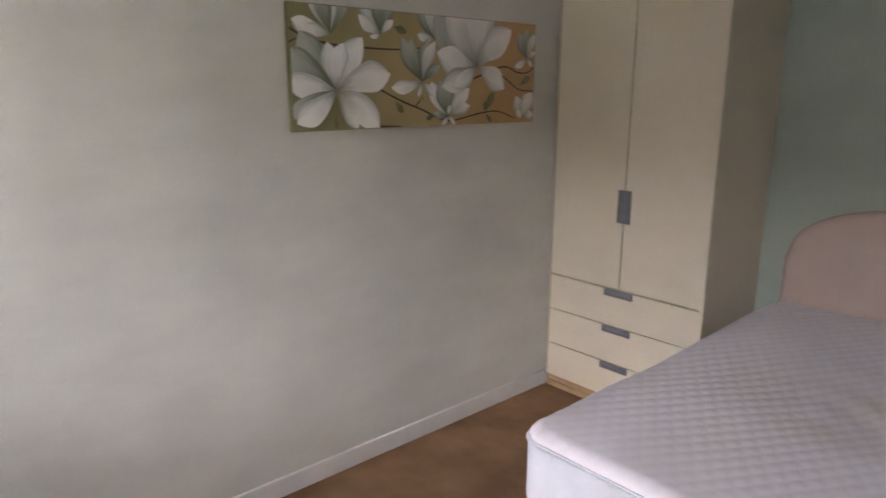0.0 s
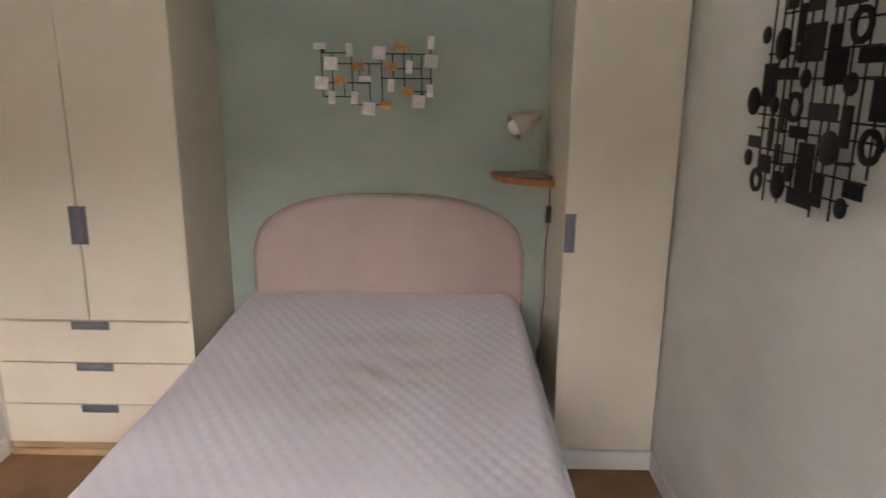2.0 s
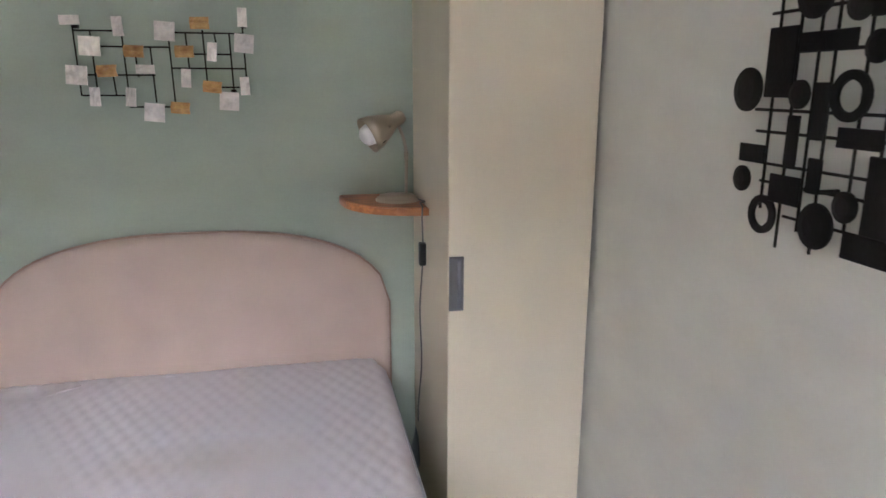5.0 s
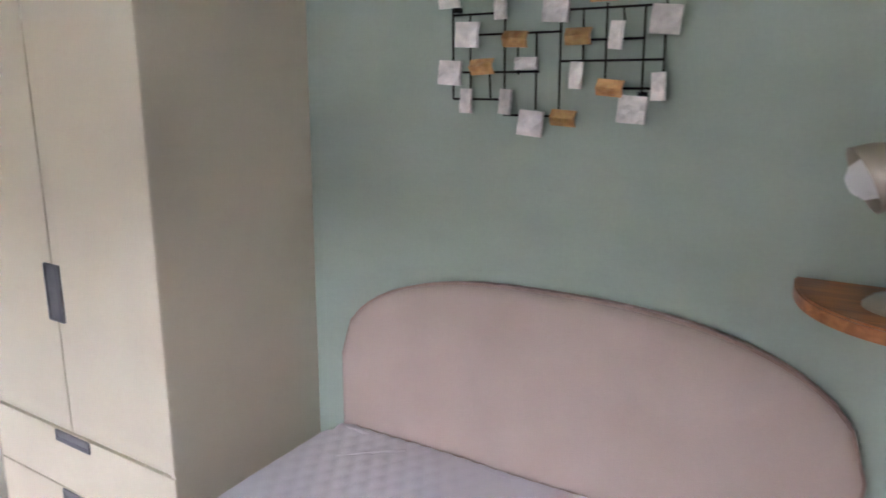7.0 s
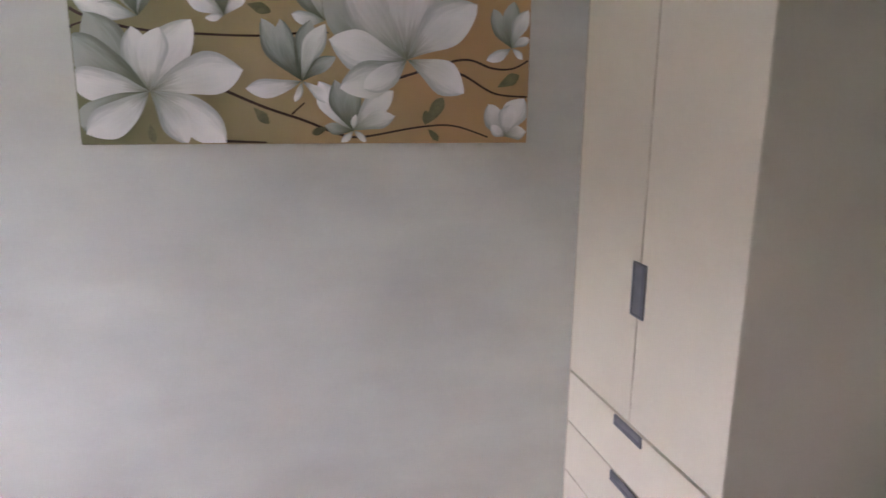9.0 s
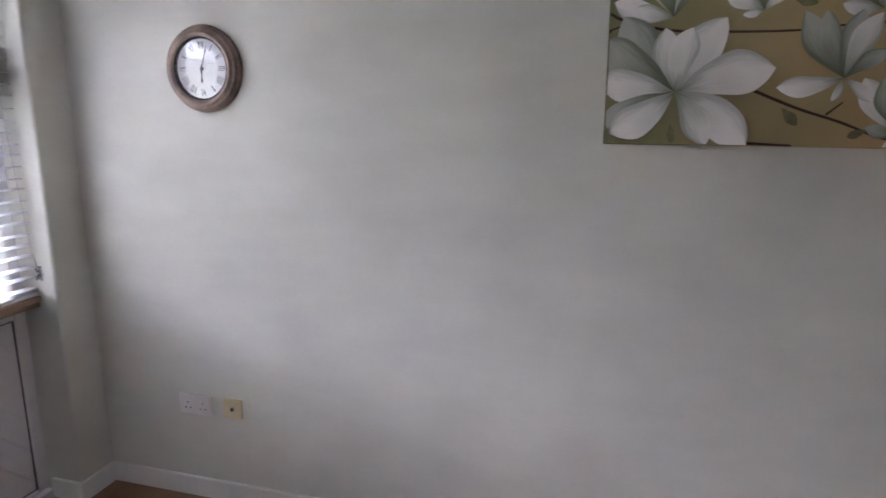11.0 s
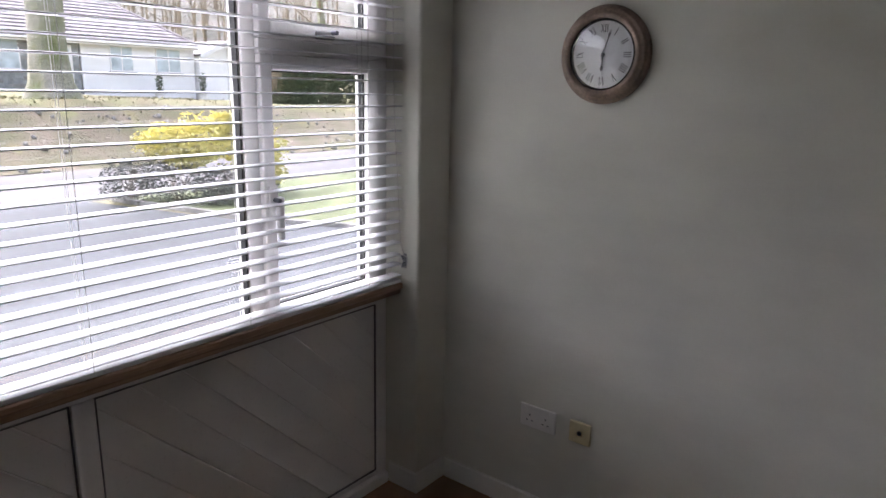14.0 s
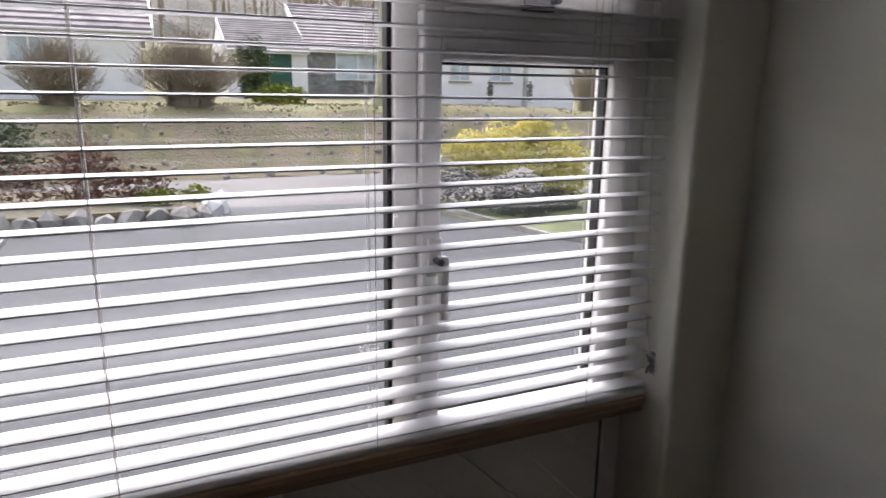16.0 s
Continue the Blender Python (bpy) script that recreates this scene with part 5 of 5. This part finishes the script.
def bare_shrub(name, x, y, z, w_, h_, n, label, category, material=TWIG, thick=0.012):
    """A leafless bush of forking twigs."""
    top = thing(name, (x, y, z), label, category)
    bm = bmesh.new()
    for k in range(n):
        a = rnd.uniform(0, 2 * math.pi)
        lean = rnd.uniform(0.1, 1.0)
        p = Vector((x + 0.15 * w_ * math.cos(a), y + 0.15 * w_ * math.sin(a), z))
        pts_ = [p]
        hh = h_ * rnd.uniform(0.5, 1.0) * (1 - 0.35 * lean)
        for s in (0.35, 0.7, 1.0):
            pts_.append(Vector((x + w_ * 0.5 * lean * s * math.cos(a) + rnd.uniform(-0.1, 0.1), y + w_ * 0.5 * lean * s * math.sin(a) + rnd.uniform(-0.1, 0.1), z + hh * s)))
        tube(bm, pts_, thick, 3, thick * 0.25)
        for f in range(5):
            b0 = pts_[rnd.choice((1, 2))].lerp(pts_[3], rnd.uniform(0, 0.8))
            tube(bm, [b0, b0 + Vector((rnd.uniform(-0.3, 0.3), rnd.uniform(-0.3, 0.3), rnd.uniform(0.1, 0.4)))], thick * 0.5, 3, thick * 0.2)
    part("twigs", bm, material, top)
    return top


bm = bmesh.new()
for k in range(260):
    x, y = rnd.uniform(-24, 8), rnd.uniform(-15.4, -13.0)
    stone(bm, (x, y, ground_z(x, y) + 0.03), rnd.uniform(0.03, 0.085) * (1.8 if y > -13.3 else 1))
tagged(part("bank_stones", bm, STONE), "scattered grey stones in the roadside bank", "stones", "", "stuff")
bm = bmesh.new()
for k in range(7000):
    x, y = rnd.uniform(-26, 9), rnd.uniform(-19.5, -14.0)
    if rnd.random() > (-14.0 - y) / 1.6:
        continue
    z = ground_z(x, y)
    a = rnd.uniform(0, math.pi)
    dx, dy, hh = 0.035 * math.cos(a), 0.035 * math.sin(a), rnd.uniform(0.02, 0.07)
    bm.faces.new([bm.verts.new(v) for v in ((x - dx, y - dy, z - 0.02), (x + dx, y + dy, z - 0.02), (x + rnd.uniform(-0.08, 0.08), y + rnd.uniform(-0.08, 0.08), z + hh))])
tagged(part("bank_grass", bm, GRASS), "rough winter grass on top of the bank", "grass", "", "stuff")

# lawn at the side of the drive, and its kerb
setting("lawn", prism(bmesh.new(), [(-4.06, -0.4, GZ + 0.003), (-14, -0.4, GZ + 0.003), (-14, -8.9, GZ + 0.003), (-3.0, -8.9, GZ + 0.003), (-3.5, -6.0, GZ + 0.003), (-4.06, -4.8, GZ + 0.003)], (0, 0, 0.03)), LAWN, "short green front lawn", "lawn")
setting("lawn", prism(bmesh.new(), [(2.76, -0.4, GZ + 0.003), (9, -0.4, GZ + 0.003), (9, -8.2, GZ + 0.003), (2.76, -8.2, GZ + 0.003)], (0, 0, 0.03)), LAWN, "short green front lawn", "lawn")
for (x0, y0), (x1, y1) in (((2.72, -0.4), (2.72, -8.2)), ((-4.03, -0.4), (-4.03, -4.8)), ((-4.03, -4.8), (-3.46, -6.0)), ((-3.46, -6.0), (-2.95, -8.9))):
    d = Vector((x1 - x0, y1 - y0))
    n_ = Vector((-d.y, d.x)).normalized() * 0.04
    setting("kerb", prism(bmesh.new(), [(x0 - n_.x, y0 - n_.y, GZ), (x0 + n_.x, y0 + n_.y, GZ), (x1 + n_.x, y1 + n_.y, GZ), (x1 - n_.x, y1 - n_.y, GZ)], (0, 0, 0.07)), STONE, "pale concrete kerb edging the drive", "kerb")

# planting bed with a low rock edge
bed_ = [(0.45, -8.5), (0.1, -9.3), (1.2, -10.6), (4.5, -11.2), (7, -10), (7, -8.3)]
setting("planting_bed", prism(bmesh.new(), [(x, y, GZ) for x, y in bed_], (0, 0, 0.22)), EARTH, "raised earth planting bed", "planting bed")
rocks = [(0.42 + 0.3 * k, -8.42 + 0.05 * math.sin(k * 2), 0.15 + 0.06 * abs(math.sin(k * 1.7))) for k in range(18)] + [(0.3, -8.8, 0.22), (0.12, -9.2, 0.25), (0.35, -9.75, 0.2), (0.7, -10.2, 0.2)]
for x, y, r_ in rocks:
    bm = bmesh.new()
    stone(bm, (x, y, GZ + 0.11), r_ * 1.0)
    pale = x < 0.4 and y < -8.7
    tagged(part("edging_rock", bm, PALESTONE if pale else STONE), "pale quartz rock at the corner of the planting bed" if pale else "rough grey rock edging the planting bed", "rock", "rocks round the bed")
leaves("red_shrub", [(2.0, -9.3, 0.28, 0.75, 0.45, 0.35), (1.2, -9.2, 0.18, 0.45, 0.35, 0.25), (3.0, -9.3, 0.3, 0.8, 0.5, 0.4)], 2600, 0.035, REDLEAF, "low red-brown leafed shrub in the bed", "shrub")
bare_shrub("bare_bush", 1.9, -9.9, GZ + 0.2, 1.2, 0.95, 50, "leafless russet bush in the planting bed", "bush", REDLEAF)
leaves("lime_plant", [(0.95, -8.85, 0.08, 0.3, 0.2, 0.13)], 700, 0.03, LIMELEAF, "small lime green cushion plant", "plant")
leaves("lime_plant", [(0.45, -9.1, 0.08, 0.18, 0.16, 0.12)], 400, 0.03, LIMELEAF, "small lime green cushion plant", "plant")
leaves("yellow_conifer", [(4.45, -14.5, 1.35, 0.55, 0.55, 1.3), (4.5, -14.5, 2.4, 0.3, 0.3, 0.6)], 3200, 0.06, LIMELEAF, "upright golden green conifer", "conifer")
leaves("garden_bush", [(3.6, -13.4, 0.45, 0.8, 0.5, 0.55)], 1800, 0.05, DARKLEAF, "rounded dark green garden bush", "bush")

# yellow shrub and grey heather across the drive
leaves("yellow_shrub", [(-3.5, -8.2, 0.68, 0.5, 0.4, 0.24), (-4.15, -8.25, 0.72, 0.55, 0.45, 0.34), (-4.95, -8.1, 0.55, 0.55, 0.45, 0.4), (-5.05, -7.95, 0.22, 0.42, 0.35, 0.35), (-3.75, -8.0, 0.5, 0.4, 0.3, 0.2), (-4.5, -8.1, 0.95, 0.3, 0.3, 0.16)], 7200, 0.05, YELLOWLEAF, "bright yellow variegated evergreen shrub", "shrub")
leaves("grey_heather", [(-3.05, -8.55, 0.1, 0.45, 0.4, 0.38), (-3.6, -8.1, 0.1, 0.55, 0.45, 0.4), (-4.2, -7.85, 0.0, 0.5, 0.4, 0.34), (-4.0, -7.45, -0.12, 0.5, 0.35, 0.18), (-4.7, -7.7, -0.1, 0.45, 0.35, 0.2)], 9000, 0.028, GREYLEAF, "low mound of grey-green heather", "heather")

# ---- trees ----


def tree(x, y, z, r_, h_, seed, label):
    """A tapered mossy trunk with a root flare, forking limbs and bare winter twigs."""
    rr_ = random.Random(seed)
    top = thing("tree", (x, y, z), label, "tree")
    bm = bmesh.new()
    pts_ = [(0, -0.2, 1.7), (0, 0.05, 1.5), (0.02, 0.4, 1.15), (0.04, 1.2, 1.0), (0.0, 2.6, 0.95), (-0.1, 4.2, 0.9), (0.05, h_ * 0.6, 0.7), (0.0, h_, 0.3)]
    rings = []
    for dx, hz, k_ in pts_:
        ring_ = []
        for s in range(18):
            a = 2 * math.pi * s / 18
            w_ = r_ * k_ * (1 + (0.18 if hz < 0.5 else 0.07) * math.sin(a * 5 + seed) + 0.1 * noise.noise((math.cos(a) * 2, math.sin(a) * 2, hz)))
            ring_.append(bm.verts.new((x + dx + w_ * math.cos(a), y + w_ * math.sin(a), z + hz)))
        rings.append(ring_)
    for a, b in zip(rings, rings[1:]):
        for s in range(18):
            bm.faces.new((a[s], a[(s + 1) % 18], b[(s + 1) % 18], b[s]))
    part("trunk", bm, BARK, top, "mossy ridged trunk", True)
    bm = bmesh.new()
    for k in range(9):
        a = rr_.uniform(0, 2 * math.pi)
        p = Vector((x, y, z + rr_.uniform(3.2, h_ * 0.9)))
        q = p + Vector((math.cos(a) * 1.6, math.sin(a) * 1.6, 1.2))
        w_ = q + Vector((math.cos(a) * 1.2, math.sin(a) * 1.2, 1.4))
        tube(bm, [p, q, w_], r_ * 0.35, 7, 0.03)
        for f in range(12):
            b0 = p.lerp(w_, rr_.uniform(0.3, 1))
            e0 = b0 + Vector((rr_.uniform(-1, 1), rr_.uniform(-1, 1), rr_.uniform(0, 1.2)))
            tube(bm, [b0, e0], 0.025, 4, 0.006)
            for g in range(4):
                tube(bm, [e0.lerp(b0, rr_.uniform(0, 0.6)), e0 + Vector((rr_.uniform(-0.6, 0.6), rr_.uniform(-0.6, 0.6), rr_.uniform(-0.1, 0.7)))], 0.009, 3, 0.003)
    part("limbs", bm, TWIG, top, "bare limbs and twigs")
    return top


tree(-5.55, -17.0, ground_z(-5.5, -17.0), 0.42, 9.0, 3, "large bare tree with a mossy trunk on the bank")
tree(-11.5, -40.0, 1.1, 0.2, 9.0, 7, "slim bare tree behind the houses")
tree(1.2, -38.0, 1.1, 0.22, 10.0, 9, "slim bare tree behind the houses")
tree(-26.0, -30.0, 1.1, 0.25, 9.0, 12, "slim bare tree beside the white bungalow")
bare_shrub("bare_bush", -0.15, -16.9, 0.95, 3.1, 2.2, 520, "large leafless brown bush on the bank", "bush", TWIG, 0.014)
bare_shrub("bare_bush", 2.65, -16.6, 0.95, 2.1, 1.9, 320, "leafless brown bush on the bank", "bush", TWIG, 0.013)
leaves("garden_bush", [(-2.55, -22, 2.1, 0.55, 0.5, 0.95)], 1800, 0.09, DARKLEAF, "upright dark evergreen bush by the garage", "bush")
leaves("garden_bush", [(-2.9, -19.5, 1.3, 0.8, 0.5, 0.35)], 900, 0.08, LIMELEAF, "low bright green hedge plant", "bush")
leaves("conifer_hedge", [(-23.6, -30, 1.6, 1.6, 1.3, 2.2), (-26.0, -30.5, 1.9, 1.9, 1.4, 2.6), (-29, -31, 2.0, 2.4, 1.6, 2.6), (-33, -31, 2.0, 2.6, 1.8, 2.6)], 15000, 0.15, DARKLEAF, "dark green conifer hedge behind the lawn", "hedge")
bare_shrub("bare_bush", -14.3, -20.0, ground_z(-14.3, -20.0), 1.7, 2.3, 170, "slender leafless bush at the edge of the garden", "bush", TWIG, 0.012)


# ---- houses ----
def roof_slope(x0, x1, ye, ze, yr, zr, parent, courses, hip=0.0):
    """Overlapping courses of roof tiles, each a strip with a thick lower edge; hip: how far the ridge stops short at x0."""
    r_ = part("roof", prism(bmesh.new(), [(x0, ye, ze - 0.05), (x1, ye, ze - 0.05), (x1, yr, zr - 0.05), (x0 + hip, yr, zr - 0.05)], (0, 0, -0.1)), ROOF, parent, "brown concrete tiled roof")
    for k in range(courses):
        a, b = k / courses, (k + 1) / courses
        y0, z0, y1, z1 = ye + (yr - ye) * a, ze + (zr - ze) * a, ye + (yr - ye) * b, ze + (zr - ze) * b
        xa, xb = x0 + hip * a, x0 + hip * b
        bm = bmesh.new()
        v = [bm.verts.new(p) for p in ((xa, y0, z0 + 0.06), (x1, y0, z0 + 0.06), (x1, y1, z1 + 0.0), (xb, y1, z1 + 0.0), (xa, y0, z0 - 0.04), (x1, y0, z0 - 0.04))]
        bm.faces.new((v[0], v[1], v[2], v[3]))
        bm.faces.new((v[4], v[5], v[1], v[0]))
        part("tile_course", bm, ROOF, r_)
    return r_


def house_window(parent, x, z, w_, h_, yf, panes=2):
    fr = part("window", abox(x - w_ / 2, x + w_ / 2, yf - 0.02, yf + 0.04, z, z + h_, 0.01, 1), UPVC, parent, "white framed window")
    gap = 0.06
    each = (w_ - gap * (panes + 1)) / panes
    for k in range(panes):
        gx = x - w_ / 2 + gap + k * (each + gap)
        part("pane", abox(gx, gx + each, yf + 0.03, yf + 0.05, z + gap, z + h_ - gap), FARGLASS, fr)
    part("sill", abox(x - w_ / 2 - 0.08, x + w_ / 2 + 0.08, yf, yf + 0.12, z - 0.08, z, 0.01, 1), STONE, fr)


def bungalow(name, x0, x1, yf, depth, zb, eave, ridge, material, label, windows, gable=0.35, barge=(0, 1), hip=0.0):
    h = thing(name, ((x0 + x1) / 2, yf - depth / 2, zb), label, "house")
    part("wall", abox(x0, x1, yf - depth, yf, zb - 1.0, zb + eave), material, h, "house walls")
    yr = yf - depth / 2
    for x in ((x1 - 0.1,) if hip else (x0, x1 - 0.1)):
        part("gable_wall", prism(bmesh.new(), [(x, yf, zb + eave), (x, yf - depth, zb + eave), (x, yr, zb + ridge - 0.15)], (0.1, 0, 0)), material, h)
    roof_slope(x0 - gable, x1 + gable, yf + 0.35, zb + eave - 0.02, yr, zb + ridge, h, 13, hip)
    roof_slope(x0 - gable, x1 + gable, yf - depth - 0.35, zb + eave - 0.02, yr, zb + ridge, h, 6, hip)
    if hip:
        e_ = x0 - gable
        part("hip_slope", prism(bmesh.new(), [(e_, yf + 0.35, zb + eave - 0.02), (e_ + hip, yr, zb + ridge), (e_, yf - depth - 0.35, zb + eave - 0.02)], (0, 0, -0.1)), ROOF, h)
        for y_ in (yf + 0.35, yf - depth - 0.35):
            part("hip_ridge", tube(bmesh.new(), [(e_, y_, zb + eave + 0.02), (e_ + hip, yr, zb + ridge + 0.02)], 0.08, 6), ROOF, h)
    part("ridge", tube(bmesh.new(), [(x0 - gable + hip, yr, zb + ridge), (x1 + gable, yr, zb + ridge)], 0.12, 8), ROOF, h)
    part("fascia", abox(x0 - gable, x1 + gable, yf + 0.3, yf + 0.34, zb + eave - 0.22, zb + eave - 0.07), UPVC, h, "white fascia board")
    part("gutter", tube(bmesh.new(), [(x0 - gable, yf + 0.39, zb + eave - 0.1), (x1 + gable, yf + 0.39, zb + eave - 0.1)], 0.05, 8), UPVC, h, "white gutter")
    for xg in [(x0 - gable, x1 + gable)[k] for k in barge]:
        part("bargeboard", prism(bmesh.new(), [(xg, yf + 0.36, zb + eave - 0.25), (xg, yf + 0.36, zb + eave + 0.06), (xg, yr, zb + ridge + 0.08), (xg, yr, zb + ridge - 0.22)], (0.05 if xg > x0 else -0.05, 0, 0)), UPVC, h, "white bargeboard")
    part("plinth", abox(x0 - 0.02, x1 + 0.02, yf, yf + 0.03, zb - 1.0, zb - 0.25), STONE, h, "dark rendered plinth")
    for w_ in windows:
        house_window(h, *w_)
    return h


HZ, HY = 1.0, -30.0
white = bungalow("bungalow", -17.6, -12.1, HY, 7.5, HZ, 2.35, 4.5, RENDERW, "white rendered bungalow with a brown tiled roof", [(-13.9, HZ + 1.0, 1.1, 1.15, HY), (-16.2, HZ + 1.0, 1.3, 1.15, HY)], 0.04, (), 2.6)
# the gabled wing at its end
part("wing_wall", prism(bmesh.new(), [(-17.7, HY + 0.3, HZ - 1.2), (-20.6, HY + 0.3, HZ - 1.2), (-20.6, HY + 0.3, HZ + 1.75), (-19.2, HY + 0.3, HZ + 2.55), (-17.7, HY + 0.3, HZ + 1.85)], (0, -6.5, 0)), RENDERW, white, "white rendered gabled wing")
for xa, za, xb, zb_ in ((-20.9, HZ + 1.6, -19.2, HZ + 2.6), (-17.6, HZ + 1.85, -19.2, HZ + 2.6)):
    part("wing_roof", prism(bmesh.new(), [(xa, HY + 0.6, za), (xb, HY + 0.6, zb_), (xb, HY - 6.4, zb_), (xa, HY - 6.4, za)], (0, 0, 0.1)), ROOF, white)
    part("bargeboard", prism(bmesh.new(), [(xa, HY + 0.605, za - 0.14), (xb, HY + 0.605, zb_ - 0.14), (xb, HY + 0.605, zb_ + 0.12), (xa, HY + 0.605, za + 0.12)], (0, 0.04, 0)), UPVC, white, "white bargeboard")
stoneh = bungalow("bungalow", -12.0, -6.2, HY + 0.02, 7.5, HZ, 2.35, 4.5, STONEWALL, "bungalow clad in grey stone with a brown tiled roof", [(-8.6, HZ + 0.95, 2.1, 1.3, HY + 0.02, 2)], 0.04, (1,))
part("porch_door", abox(-11.7, -10.8, HY + 0.02, HY + 0.08, HZ, HZ + 2.05, 0.01, 1), UPVC, stoneh, "white glazed front door")
part("door_pane", abox(-11.55, -10.95, HY + 0.08, HY + 0.1, HZ + 0.9, HZ + 1.9), FARGLASS, stoneh)
bm = bmesh.new()
for k in range(140):
    x, z = rnd.uniform(-11.9, -6.3), HZ + 0.25 + 0.16 * rnd.randint(0, 11)
    if -9.8 < x < -7.4 and z > HZ + 0.7 or x < -10.6:
        continue
    w_ = rnd.uniform(0.2, 0.6)
    box(bm, x, min(-6.25, x + w_), HY + 0.02, HY + 0.05 + rnd.uniform(0, 0.02), z, z + 0.13)
part("stone_blocks", bm, STONE, stoneh, "courses of split stone")
garage = bungalow("garage", -6.1, -2.7, HY + 0.6, 5.5, HZ, 2.2, 3.6, RENDERW, "white garage with a green door and tiled roof", [], 0.04, (1,))
gd = part("garage_door", abox(-5.4, -3.3, HY + 0.6, HY + 0.66, HZ, HZ + 2.0, 0.01, 1), GREENDOOR, garage, "dark green garage door")
for k in range(6):
    part("door_rib", abox(-5.35, -3.35, HY + 0.66, HY + 0.68, HZ + 0.1 + 0.32 * k, HZ + 0.36 + 0.32 * k, 0.006, 1), GREENDOOR, gd)
bungalow("bungalow", 0.7, 11.0, -24.0, 8.0, 1.05, 2.3, 4.9, RENDERW, "white bungalow with a steep brown tiled roof", [(3.9, 2.1, 1.2, 1.1, -24.0), (7.0, 2.1, 1.6, 1.1, -24.0)])
for x in (-15.2, -17.5):
    g_ = ground_z(x, HY + 0.8)
    tagged(part("plant_pot", lathe(bmesh.new(), [(0, g_), (0.16, g_), (0.2, HZ + 0.02), (0.22, HZ + 0.03), (0.22, HZ + 0.08), (0.19, HZ + 0.08), (0.18, HZ + 0.04), (0, HZ + 0.04)], Matrix.Translation((x, HY + 0.8, 0)), 20), RENDERW, None, "", True), "white plant pot beside the house wall", "plant pot", "conifer pots")
    leaves("patio_conifer", [(x, HY + 0.8, HZ + 0.55, 0.17, 0.17, 0.5)], 260, 0.06, DARKLEAF, "small clipped dark conifer by the house wall", "conifer", "", "clipped conifers")

# ---- far wooded hill ----
bm = bmesh.new()
rows = []
for j in range(14):
    row = []
    for i in range(121):
        a = radians(-165 + 1.25 * i)
        r_ = 75 + j * 4
        x, y = 0 + r_ * math.cos(a), r_ * math.sin(a)
        hgt = ground_z(0, y) + 9.5 * (j / 13) ** 0.8 + 1.6 * noise.noise((i * 0.35, j * 0.8, 2)) * (j / 13) + (1.5 * noise.noise((i * 1.3, 0, 5)) if j > 10 else 0)
        row.append(bm.verts.new((x, y, hgt)))
    rows.append(row)
for a, b in zip(rows, rows[1:]):
    for i in range(120):
        bm.faces.new((a[i], a[i + 1], b[i + 1], b[i]))
tagged(part("backdrop", bm, HILL, None, "", True), "far hillside of bare winter woodland", "woodland", "", "structure")
bm = bmesh.new()
for k in range(420):
    a = radians(rnd.uniform(-150, -45))
    r_ = rnd.uniform(62, 100)
    x, y = r_ * math.cos(a), r_ * math.sin(a)
    z = ground_z(x, y) + 0.5
    h_ = rnd.uniform(6, 11)
    tube(bm, [(x, y, z), (x + rnd.uniform(-0.4, 0.4), y, z + h_)], 0.16, 4, 0.03)
    for f in range(9):
        b0 = Vector((x, y, z + h_ * rnd.uniform(0.35, 0.95)))
        tube(bm, [b0, b0 + Vector((rnd.uniform(-1.6, 1.6), rnd.uniform(-1, 1), rnd.uniform(0.6, 2.4)))], 0.05, 3, 0.012)
tagged(part("far_wood", bm, TWIG), "far bare winter trees on the hillside", "woodland", "", "stuff")
